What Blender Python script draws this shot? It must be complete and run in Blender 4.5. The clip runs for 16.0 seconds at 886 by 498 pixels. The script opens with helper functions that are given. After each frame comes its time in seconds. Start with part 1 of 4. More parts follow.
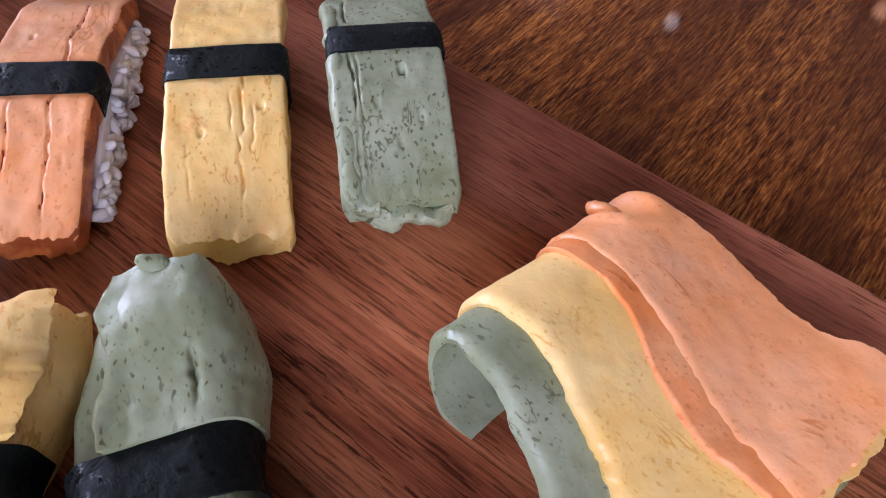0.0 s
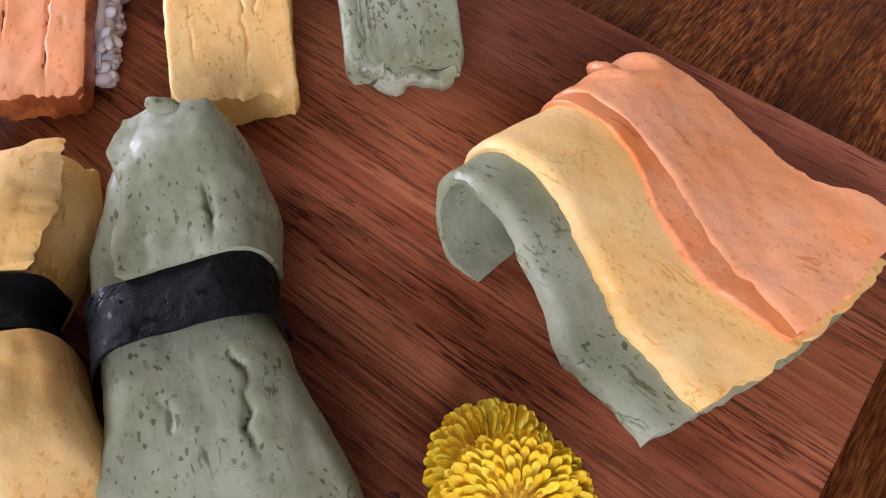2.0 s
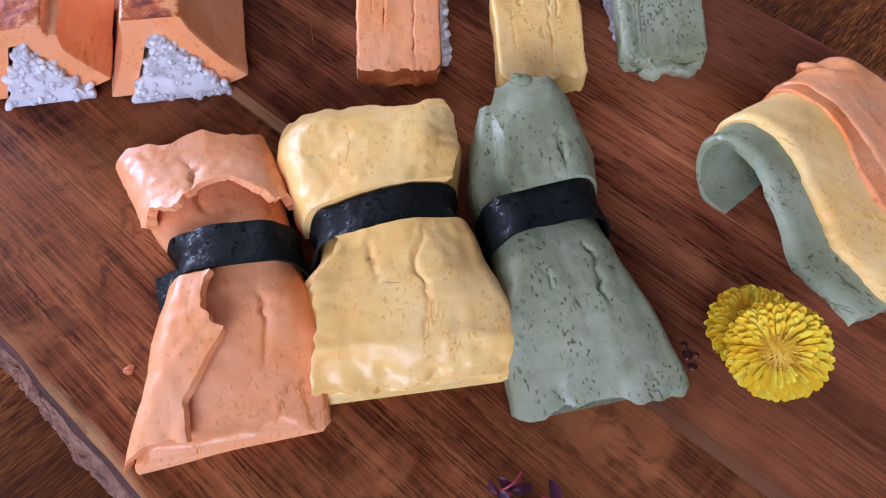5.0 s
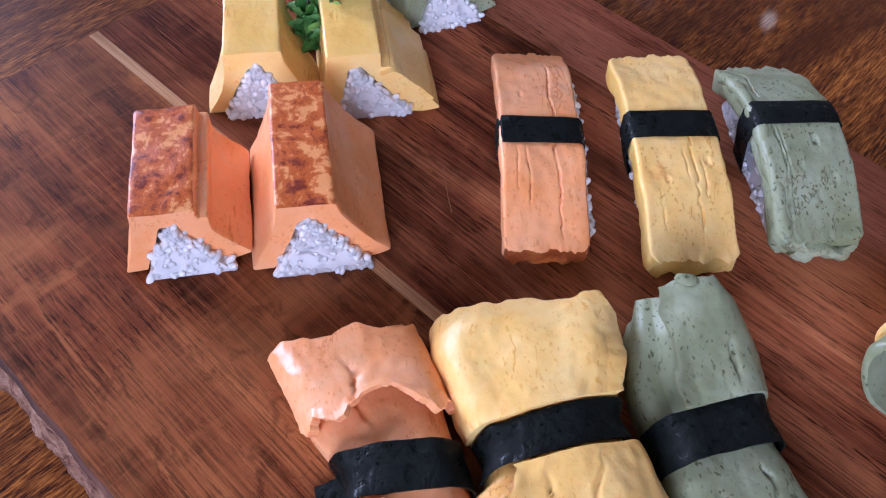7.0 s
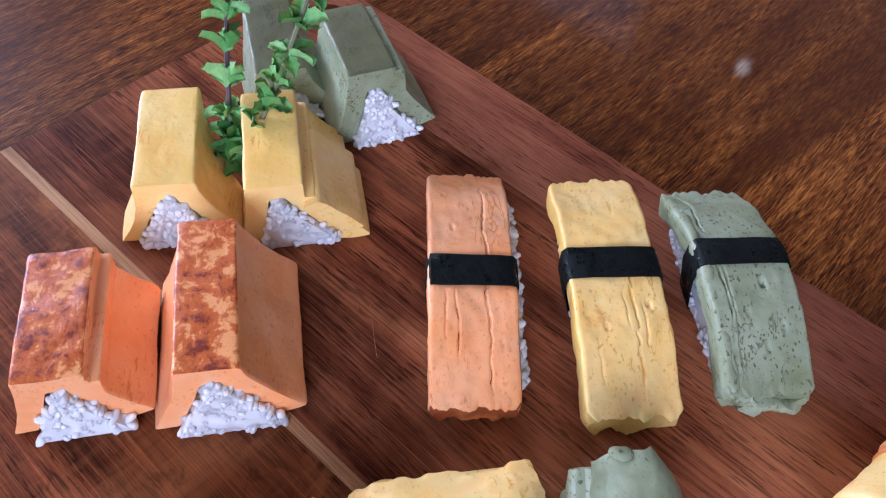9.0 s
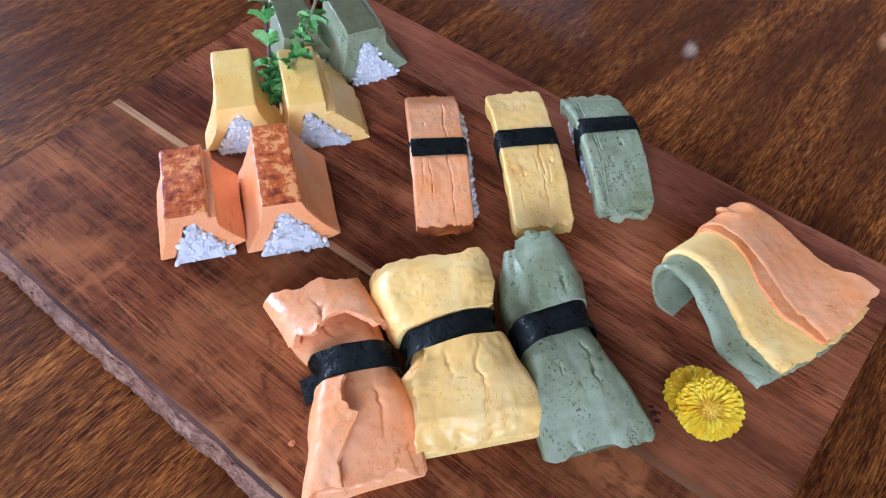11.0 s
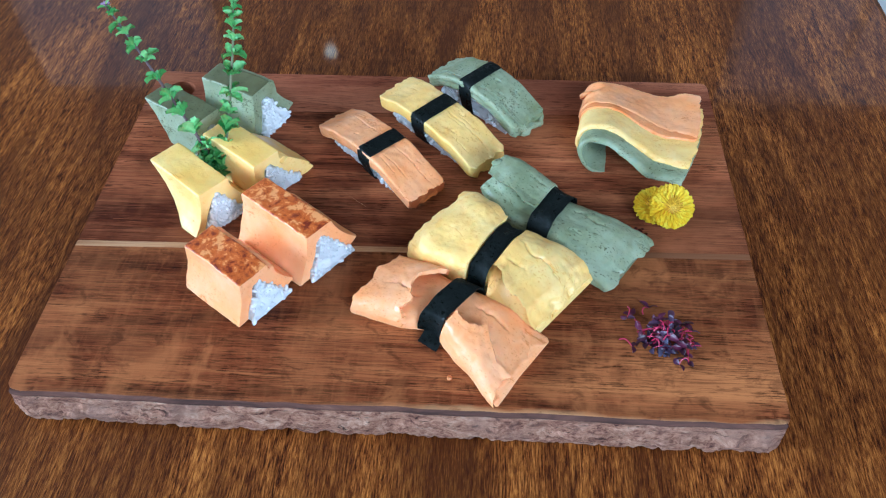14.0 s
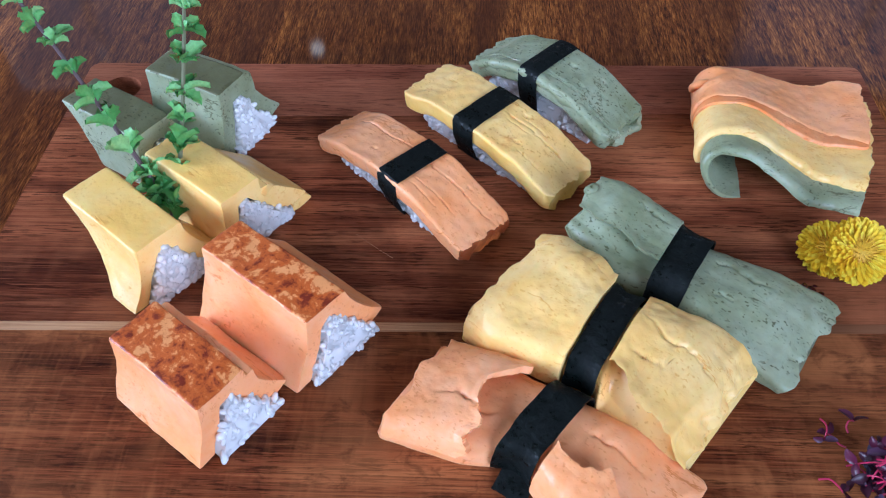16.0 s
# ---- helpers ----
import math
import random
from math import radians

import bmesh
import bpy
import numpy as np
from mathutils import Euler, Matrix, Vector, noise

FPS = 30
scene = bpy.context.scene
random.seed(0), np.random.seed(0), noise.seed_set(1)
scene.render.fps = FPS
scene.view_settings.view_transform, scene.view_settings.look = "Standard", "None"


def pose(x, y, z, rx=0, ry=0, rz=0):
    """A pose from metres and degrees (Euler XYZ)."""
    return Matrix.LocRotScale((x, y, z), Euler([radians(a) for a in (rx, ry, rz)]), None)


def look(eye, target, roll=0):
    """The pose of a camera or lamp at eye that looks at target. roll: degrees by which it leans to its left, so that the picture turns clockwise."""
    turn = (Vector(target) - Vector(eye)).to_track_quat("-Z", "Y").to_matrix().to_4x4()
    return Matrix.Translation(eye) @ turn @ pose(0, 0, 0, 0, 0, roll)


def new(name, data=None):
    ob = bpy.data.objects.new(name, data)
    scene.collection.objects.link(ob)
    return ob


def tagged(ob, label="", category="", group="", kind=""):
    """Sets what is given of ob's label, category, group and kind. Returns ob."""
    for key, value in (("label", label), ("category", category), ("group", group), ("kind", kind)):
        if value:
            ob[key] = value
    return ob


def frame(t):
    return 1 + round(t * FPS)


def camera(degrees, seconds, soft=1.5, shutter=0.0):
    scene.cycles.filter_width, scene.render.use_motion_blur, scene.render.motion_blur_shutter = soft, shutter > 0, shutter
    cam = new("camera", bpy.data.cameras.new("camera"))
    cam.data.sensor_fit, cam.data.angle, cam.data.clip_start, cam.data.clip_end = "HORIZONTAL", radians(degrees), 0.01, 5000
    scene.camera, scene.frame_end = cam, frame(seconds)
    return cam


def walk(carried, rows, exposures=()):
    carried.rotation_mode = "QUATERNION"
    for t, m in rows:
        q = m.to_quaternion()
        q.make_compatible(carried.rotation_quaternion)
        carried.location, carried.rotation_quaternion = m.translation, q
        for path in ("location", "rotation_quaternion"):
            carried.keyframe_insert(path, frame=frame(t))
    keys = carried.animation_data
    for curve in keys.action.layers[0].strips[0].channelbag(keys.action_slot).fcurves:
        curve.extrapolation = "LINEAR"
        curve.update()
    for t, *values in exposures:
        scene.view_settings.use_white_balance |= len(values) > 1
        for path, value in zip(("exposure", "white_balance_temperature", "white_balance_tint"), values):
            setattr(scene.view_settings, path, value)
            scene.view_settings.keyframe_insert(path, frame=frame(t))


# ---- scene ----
# ---------------------------------------------------------------- camera
cam = camera(59.0, 16.0, soft=1.2)
METRES = 0.8922
BASE = pose(0.35483, 0.11426, 0.18135, -52.757, -2.124, 38.593)
ROWS = [
    (0.0, 0.0, 0.0, 0.0, 0.0, 0.0, -0.0),
    (0.5, 0.0073, 0.0049, -0.0124, -0.52, -1.37, 0.48),
    (1.0, 0.0021, 0.0024, -0.0206, -1.08, -2.13, 0.22),
    (1.5, -0.0012, -0.0, -0.0244, -1.21, -2.55, 0.25),
    (2.0, -0.0064, -0.0041, -0.0283, -1.33, -2.81, 0.49),
    (2.5, -0.0162, -0.0103, -0.0346, -1.23, -3.36, 0.76),
    (3.0, -0.0322, -0.0141, -0.0379, -0.96, -3.92, 0.59),
    (3.5, -0.0484, -0.0398, -0.0453, -0.25, -3.87, -0.36),
    (6.0, -0.1064, -0.0971, -0.0372, 3.57, -3.15, -3.56),
    (6.5, -0.1292, -0.094, -0.0244, 3.6, -2.74, -3.91),
    (7.0, -0.1347, -0.0839, 0.0095, 3.43, -1.8, -4.02),
    (7.5, -0.1391, -0.0835, 0.0411, 3.16, -0.2, -4.35),
    (8.0, -0.1382, -0.0728, 0.0674, 2.72, 1.08, -4.9),
    (8.5, -0.1402, -0.0616, 0.0792, 2.31, 1.62, -5.02),
    (9.0, -0.1173, -0.0611, 0.0525, 2.21, 0.75, -4.04),
    (9.5, -0.1, -0.0996, 0.0338, 2.08, 0.26, -3.15),
    (10.0, -0.1024, -0.1523, 0.0083, 1.98, 0.76, -2.1),
    (12.5, -0.1222, -0.2653, -0.0334, -7.22, -0.38, 12.46),
    (13.0, -0.1776, -0.2566, -0.0347, -13.26, -2.02, 20.69),
    (13.5, -0.2712, -0.2991, -0.0261, -19.41, -2.33, 27.74),
    (14.0, -0.3041, -0.2985, -0.02, -20.68, -2.09, 29.1),
    (14.5, -0.3183, -0.2646, -0.0272, -20.01, -1.66, 29.13),
    (15.0, -0.3207, -0.2162, -0.0161, -20.14, -0.97, 29.14),
    (15.5, -0.2896, -0.1711, 0.0062, -21.08, -1.51, 29.62),
    (16.0, -0.2556, -0.1208, 0.0215, -21.67, -2.76, 30.23),
]
walk(cam, [(t, BASE @ pose(METRES * x, METRES * y, METRES * z, 90 + pitch, roll, yaw)) for t, x, y, z, yaw, pitch, roll in ROWS],
     exposures=[(0.0, 0.0, 5550, 23), (1.0, 0.04, 6050, 27), (3.5, -0.24, 5650, 23), (6.0, -0.2, 5150, 20), (8.0, 0.0, 5200, 21), (10.0, 0.03, 5050, 8), (12.5, 0.06, 4900, 6), (13.0, 0.2, 4880, 2), (13.5, 0.2, 4720, -8), (14.5, 0.2, 4650, -10), (15.5, 0.03, 4800, -10), (16.0, -0.02, 4820, 5)])

# ---------------------------------------------------------------- light
world = bpy.data.worlds.new("world")
scene.world = world
world.use_nodes = True
wn = world.node_tree.nodes
sky = wn.new("ShaderNodeTexSky")
sky.sky_type, sky.sun_disc = "NISHITA", False
sky.sun_elevation, sky.sun_rotation = radians(40), radians(200)
wn["Background"].inputs["Strength"].default_value = 0.12
world.node_tree.links.new(sky.outputs["Color"], wn["Background"].inputs["Color"])


def area_lamp(name, eye, target, sx, sy, watts, colour):
    data = bpy.data.lights.new(name, "AREA")
    data.shape, data.size, data.size_y, data.energy, data.color = "RECTANGLE", sx, sy, watts, colour
    ob = new(name, data)
    ob.matrix_world = look(eye, target)
    return ob


# daylight in the window openings: west (main), south behind the viewer, two dimmer ones north
area_lamp("window_light", (-3.03, -0.35, 1.0), (0.2, -0.1, 0.75), 2.2, 1.25, 190, (0.86, 0.87, 1.0))
area_lamp("window_light", (1.75, -2.23, 1.2), (0.9, 0.1, 0.8), 1.9, 1.25, 112, (0.86, 0.87, 1.0))
area_lamp("window_light", (-1.40, 2.73, 1.40), (-1.2, 0.1, 1.1), 0.8, 0.9, 1.6, (0.78, 0.86, 1.0))
area_lamp("window_light", (1.75, 2.73, 1.40), (1.5, 0.1, 1.1), 0.9, 0.9, 1.6, (0.84, 0.88, 1.0))

# ---------------------------------------------------------------- helpers
PI = math.pi
TOP = 0.022     # upper face of the board above the table
K = 0.001       # millimetres


def part(name, bm, mat, parent, label="", smooth=True, sharp=50):
    me = bpy.data.meshes.new(name)
    bm.normal_update()
    if smooth:
        lim = radians(sharp)
        for e in bm.edges:
            if len(e.link_faces) == 2 and e.calc_face_angle(0) > lim:
                e.smooth = False
        for f in bm.faces:
            f.smooth = True
    bm.to_mesh(me)
    bm.free()
    for m in (mat if isinstance(mat, (list, tuple)) else [mat]):
        me.materials.append(m)
    ob = new(name, me)
    if parent:
        ob.parent = parent
    if label:
        tagged(ob, label)
    return ob


def share(name, mesh, m, parent):
    ob = new(name, mesh)
    ob.parent = parent
    ob.matrix_basis = m
    return ob


def thing(name, m, label, category, group=""):
    ob = new(name)
    ob.empty_display_size = 0.01
    ob.matrix_world = m
    return tagged(ob, label, category, group)


def on_board(x, y, heading=0.0, z=0.0):
    """A place on the board, in mm from its corner, u axis turned to heading degrees."""
    return pose(x * K, y * K, TOP + z * K, 0, 0, heading)


def rounded(poly, r, n=4, step=2.0):
    """A closed outline in two dimensions with rounded corners, filled up with points every step."""
    out, m = [], len(poly)
    for i in range(m):
        p0, p, p1 = (Vector(poly[(i + k) % m]) for k in (-1, 0, 1))
        a, b = p0 - p, p1 - p
        ra, rb = min(r, a.length * .45), min(r, b.length * .45)
        s, e = p + a.normalized() * ra, p + b.normalized() * rb
        for k in range(n + 1):
            t = k / n
            out.append((1 - t) ** 2 * s + 2 * t * (1 - t) * p + t * t * e)
    full = []
    for i, p in enumerate(out):
        q = out[(i + 1) % len(out)]
        full.append(p)
        cuts = int((q - p).length / step)
        for k in range(1, cuts):
            full.append(p.lerp(q, k / cuts))
    return full


def loft(rings, caps=True, closed=True):
    """A bmesh through rings of points in mm."""
    bm = bmesh.new()
    vs = [[bm.verts.new(Vector(p) * K) for p in ring] for ring in rings]
    n = len(rings[0])
    for a, b in zip(vs, vs[1:]):
        for i in range(n if closed else n - 1):
            j = (i + 1) % n
            bm.faces.new((a[i], b[i], b[j], a[j]))
    if caps:
        bm.faces.new(vs[0])
        bm.faces.new(vs[-1][::-1])
    bmesh.ops.recalc_face_normals(bm, faces=bm.faces)
    return bm


def shell(grid_a, grid_b):
    """A closed sheet between two grids of points in mm."""
    bm = bmesh.new()
    A = [[bm.verts.new(Vector(p) * K) for p in row] for row in grid_a]
    B = [[bm.verts.new(Vector(p) * K) for p in row] for row in grid_b]
    n, m = len(A), len(A[0])
    for i in range(n - 1):
        for j in range(m - 1):
            bm.faces.new((A[i][j], A[i + 1][j], A[i + 1][j + 1], A[i][j + 1]))
            bm.faces.new((B[i][j], B[i][j + 1], B[i + 1][j + 1], B[i + 1][j]))
    for i in range(n - 1):
        bm.faces.new((A[i][0], B[i][0], B[i + 1][0], A[i + 1][0]))
        bm.faces.new((A[i][-1], A[i + 1][-1], B[i + 1][-1], B[i][-1]))
    for j in range(m - 1):
        bm.faces.new((A[0][j], A[0][j + 1], B[0][j + 1], B[0][j]))
        bm.faces.new((A[-1][j], B[-1][j], B[-1][j + 1], A[-1][j + 1]))
    bmesh.ops.recalc_face_normals(bm, faces=bm.faces)
    return bm


def roughen(bm, layers, seed=0.0, floor=None):
    """Uneven surface: layers of (amplitude mm, size mm)."""
    bm.normal_update()
    moves = []
    for v in bm.verts:
        d = 0.0
        for amp, size in layers:
            d += amp * noise.noise(v.co / (size * K) + Vector((seed, seed * 1.7, 3.1 * seed)))
        moves.append(v.normal * d * K)
    for v, d in zip(bm.verts, moves):
        v.co += d
        if floor is not None and v.co.z < floor * K:
            v.co.z = floor * K
    return bm


def curve(xs, s):
    """Smooth value at s of the stops (position, value)."""
    if s <= xs[0][0]:
        return xs[0][1]
    for (a, va), (b, vb) in zip(xs, xs[1:]):
        if s <= b:
            t = (s - a) / (b - a)
            t = t * t * (3 - 2 * t) * .5 + t * .5
            return va + (vb - va) * t
    return xs[-1][1]


# ---------------------------------------------------------------- materials
class Mat:
    def __init__(self, name, rough=0.5, spec=0.5, metal=0.0, **more):
        self.m = bpy.data.materials.new(name)
        self.m.use_nodes = True
        self.t = self.m.node_tree
        self.b = self.t.nodes["Principled BSDF"]
        self.b.inputs["Roughness"].default_value = rough
        self.b.inputs["Specular IOR Level"].default_value = spec
        self.b.inputs["Metallic"].default_value = metal
        for k, v in more.items():
            self.b.inputs[k.replace("_", " ")].default_value = v
        self.co = self.t.nodes.new("ShaderNodeTexCoord").outputs["Object"]

    def node(self, kind, **props):
        n = self.t.nodes.new(kind)
        for k, v in props.items():
            n.inputs[k].default_value = v
        return n

    def link(self, a, b):
        self.t.links.new(a, b)

    def mapped(self, scale=(1, 1, 1), rot=(0, 0, 0), loc=(0, 0, 0)):
        n = self.node("ShaderNodeMapping", Scale=scale, Rotation=rot, Location=loc)
        self.link(self.co, n.inputs["Vector"])
        return n.outputs["Vector"]

    def noise(self, scale, detail=4.0, rough=0.55, dist=0.0, vec=None):
        n = self.node("ShaderNodeTexNoise", Scale=scale, Detail=detail, Roughness=rough, Distortion=dist)
        self.link(vec or self.co, n.inputs["Vector"])
        return n.outputs["Fac"]

    def voronoi(self, scale, vec=None, feature="F1", rand=1.0):
        n = self.node("ShaderNodeTexVoronoi", Scale=scale, Randomness=rand)
        n.feature = feature
        self.link(vec or self.co, n.inputs["Vector"])
        return n.outputs["Distance"]

    def ramp(self, fac, stops, mode="LINEAR"):
        n = self.node("ShaderNodeValToRGB")
        r = n.color_ramp
        r.interpolation = mode
        while len(r.elements) < len(stops):
            r.elements.new(0.5)
        for e, (pos, col) in zip(r.elements, stops):
            e.position = pos
            e.color = (*(col if isinstance(col, tuple) else (col,) * 3), 1)
        self.link(fac, n.inputs["Fac"])
        return n.outputs["Color"]

    def mix(self, fac, a, b, blend="MIX"):
        n = self.t.nodes.new("ShaderNodeMix")
        n.data_type, n.blend_type = "RGBA", blend
        for sock, v in ((n.inputs[0], fac), (n.inputs[6], a), (n.inputs[7], b)):
            if isinstance(v, bpy.types.NodeSocket):
                self.link(v, sock)
            else:
                sock.default_value = v if isinstance(v, float) else (*v, 1)
        return n.outputs[2]

    def math(self, op, a, b=0.0):
        n = self.t.nodes.new("ShaderNodeMath")
        n.operation = op
        for sock, v in zip(n.inputs, (a, b)):
            if isinstance(v, bpy.types.NodeSocket):
                self.link(v, sock)
            else:
                sock.default_value = v
        return n.outputs[0]

    def colour(self, c):
        if isinstance(c, tuple):
            self.b.inputs["Base Color"].default_value = (*c, 1)
        else:
            self.link(c, self.b.inputs["Base Color"])
        return self

    def rough(self, f):
        self.link(f, self.b.inputs["Roughness"])
        return self

    def bump(self, height, strength=0.3, distance=0.001):
        n = self.node("ShaderNodeBump", Strength=strength, Distance=distance)
        self.link(height, n.inputs["Height"])
        old = self.b.inputs["Normal"].links
        if old:
            self.link(old[0].from_socket, n.inputs["Normal"])
        self.link(n.outputs["Normal"], self.b.inputs["Normal"])
        return self


def egg(name, base, pale, deep, pores=1.0, pit=0.72, rough=0.42, brown=None, brown_at=0.62, spec=0.42):
    """Cooked egg sheet: faintly mottled, moist, with round pores and longer slits along the sheet."""
    m = Mat(name, rough, spec, Subsurface_Weight=0.2, Subsurface_Scale=0.002)
    oi = m.t.nodes.new("ShaderNodeObjectInfo")
    add = m.t.nodes.new("ShaderNodeVectorMath")
    m.link(m.co, add.inputs[0])
    m.link(oi.outputs["Random"], add.inputs[1])
    m.co = add.outputs[0]
    m.b.inputs["Subsurface Radius"].default_value = (1.0, 0.5, 0.25)
    fine = m.noise(520, 3, 0.6)
    c = m.mix(m.ramp(m.noise(42, 4, 0.6), [(0.38, 0.0), (0.66, 1.0)]), base, pale)
    c = m.mix(m.ramp(m.noise(75, 5, 0.65, 0.6), [(0.56, 0.0), (0.78, 0.5)]), c, deep)
    c = m.mix(m.ramp(fine, [(0.3, 0.10), (0.45, 0.0)]), c, deep)
    # pores come in patches of two sizes, slits run along the sheet
    hole = m.ramp(m.noise(900, 0.5, 0.3, 0.2, m.mapped((0.7, 1.1, 1))), [(0.66, 0.0), (0.715, 1.0)])
    hole = m.mix(m.ramp(m.noise(70, 2, 0.5), [(0.42, 0.0), (0.55, 1.0)]), (0, 0, 0), hole)
    slit = m.ramp(m.noise(1.0, 1.5, 0.4, 0.5, m.mapped((250, 720, 520), loc=(4, 1, 7))), [(0.70, 0.0), (0.75, 1.0)])
    tiny = m.mix(m.ramp(m.noise(130, 2, 0.5), [(0.44, 0.0), (0.54, 1.0)]), (0, 0, 0), m.ramp(m.voronoi(560, m.mapped((0.7, 1.1, 1))), [(0.12, 1.0), (0.20, 0.0)]))
    line = m.math("ABSOLUTE", m.math("SUBTRACT", m.noise(1.0, 4, 0.6, 0.4, m.mapped((30, 125, 90), loc=(1, 8, 2))), 0.5))
    split = m.mix(m.ramp(m.noise(48, 2, 0.5, 0.3, m.mapped((1, 1, 1), loc=(5, 2, 9))), [(0.57, 0.0), (0.62, 1.0)]), (0, 0, 0), m.ramp(line, [(0.004, 1.0), (0.018, 0.0)]))
    dark = tuple(v * pit for v in deep)
    c = m.mix(m.math("MULTIPLY", split, 0.8), c, dark)
    c = m.mix(m.math("MULTIPLY", hole, min(1.0, 0.9 * pores)), c, dark)
    c = m.mix(m.math("MULTIPLY", slit, min(1.0, 0.38 * pores)), c, dark)
    c = m.mix(m.math("MULTIPLY", tiny, min(1.0, 0.4 * pores)), c, dark)
    if brown:
        c = m.mix(m.ramp(m.noise(38, 6, 0.62, 0.8), [(brown_at, 0.0), (brown_at + 0.1, 0.8)]), c, brown)
    m.colour(c)
    m.bump(split, -1.0, 0.003)
    m.bump(hole, -1.0 * pores, 0.0025)
    m.bump(slit, -0.9 * pores, 0.0025)
    m.bump(tiny, -0.8 * pores, 0.001)
    m.bump(fine, 0.2, 0.0005)
    m.bump(m.noise(170, 3, 0.5, 0.3), 0.22, 0.0013)
    m.bump(m.noise(45, 3, 0.5, 0.4), 0.18, 0.003)
    m.rough(m.ramp(m.noise(120, 3, 0.5), [(0.35, rough - 0.14), (0.7, rough + 0.14)]))
    return m.m


ORANGE, ORANGE_P, ORANGE_D = (0.92, 0.370, 0.130), (0.93, 0.455, 0.220), (0.90, 0.275, 0.045)
YELLOW, YELLOW_P, YELLOW_D = (0.94, 0.580, 0.165), (0.95, 0.665, 0.260), (0.90, 0.435, 0.060)
GREEN, GREEN_P, GREEN_D = (0.252, 0.278, 0.150), (0.362, 0.390, 0.250), (0.168, 0.168, 0.058)
m_orange = egg("orange_egg", ORANGE, ORANGE_P, ORANGE_D, 0.5)
m_yellow = egg("yellow_egg", YELLOW, YELLOW_P, YELLOW_D, 0.65, 0.85)
m_yellow_b = egg("yellow_egg_browned", YELLOW, YELLOW_P, YELLOW_D, 0.75, brown=(0.62, 0.22, 0.035), brown_at=0.63)
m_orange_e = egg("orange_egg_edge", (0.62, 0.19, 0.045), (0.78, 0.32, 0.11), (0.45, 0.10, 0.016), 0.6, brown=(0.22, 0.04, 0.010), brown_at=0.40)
m_green = egg("green_egg", GREEN, GREEN_P, GREEN_D, 0.95, 0.5, rough=0.48, spec=0.42)
m_orange_strip = egg("orange_egg_fried", (0.84, 0.26, 0.06), (0.90, 0.42, 0.18), (0.72, 0.17, 0.025), 0.5)


def crust(name, base, dark, mid):
    m = Mat(name, 0.4, 0.5)
    n1 = m.noise(120, 6, 0.7, 0.25)
    n2 = m.noise(260, 4, 0.6)
    f = m.math("ADD", m.math("MULTIPLY", n1, 0.8), m.math("MULTIPLY", n2, 0.2))
    m.colour(m.ramp(f, [(0.45, base), (0.495, mid), (0.53, mid), (0.60, dark)]))
    m.bump(n1, 0.4, 0.0012)
    m.bump(n2, 0.3, 0.0006)
    return m.m


m_crust_o = crust("browned_crust", (0.84, 0.34, 0.105), (0.20, 0.022, 0.005), (0.56, 0.115, 0.014))
m_crust_y = egg("yellow_crust", (0.94, 0.56, 0.125), (0.95, 0.65, 0.21), (0.91, 0.42, 0.05), 0.3)
m_crust_g = egg("green_crust", (0.125, 0.12, 0.05), (0.165, 0.165, 0.075), (0.09, 0.08, 0.025), 0.8, rough=0.55)

m_rice = Mat("rice", 0.5, 0.35, Subsurface_Weight=0.6, Subsurface_Scale=0.003)
m_rice.b.inputs["Subsurface Radius"].default_value = (1.0, 1.0, 1.0)
m_rice.colour(m_rice.mix(m_rice.noise(500), (0.93, 0.92, 0.92), (0.86, 0.85, 0.85)))
m_rice = m_rice.m

mn = Mat("nori", 0.4, 0.15)
nf = mn.noise(420, 6, 0.7)
mn.colour(mn.ramp(nf, [(0.35, (0.0025, 0.0035, 0.003)), (0.6, (0.005, 0.007, 0.006)), (0.75, (0.016, 0.021, 0.016))]))
mn.rough(mn.ramp(mn.noise(260, 5, 0.7), [(0.36, 0.10), (0.50, 0.68)]))
mn.bump(nf, 0.3, 0.0004)
mn.bump(mn.noise(110, 4, 0.6, 0.5), 0.6, 0.0016)
m_nori = mn.m


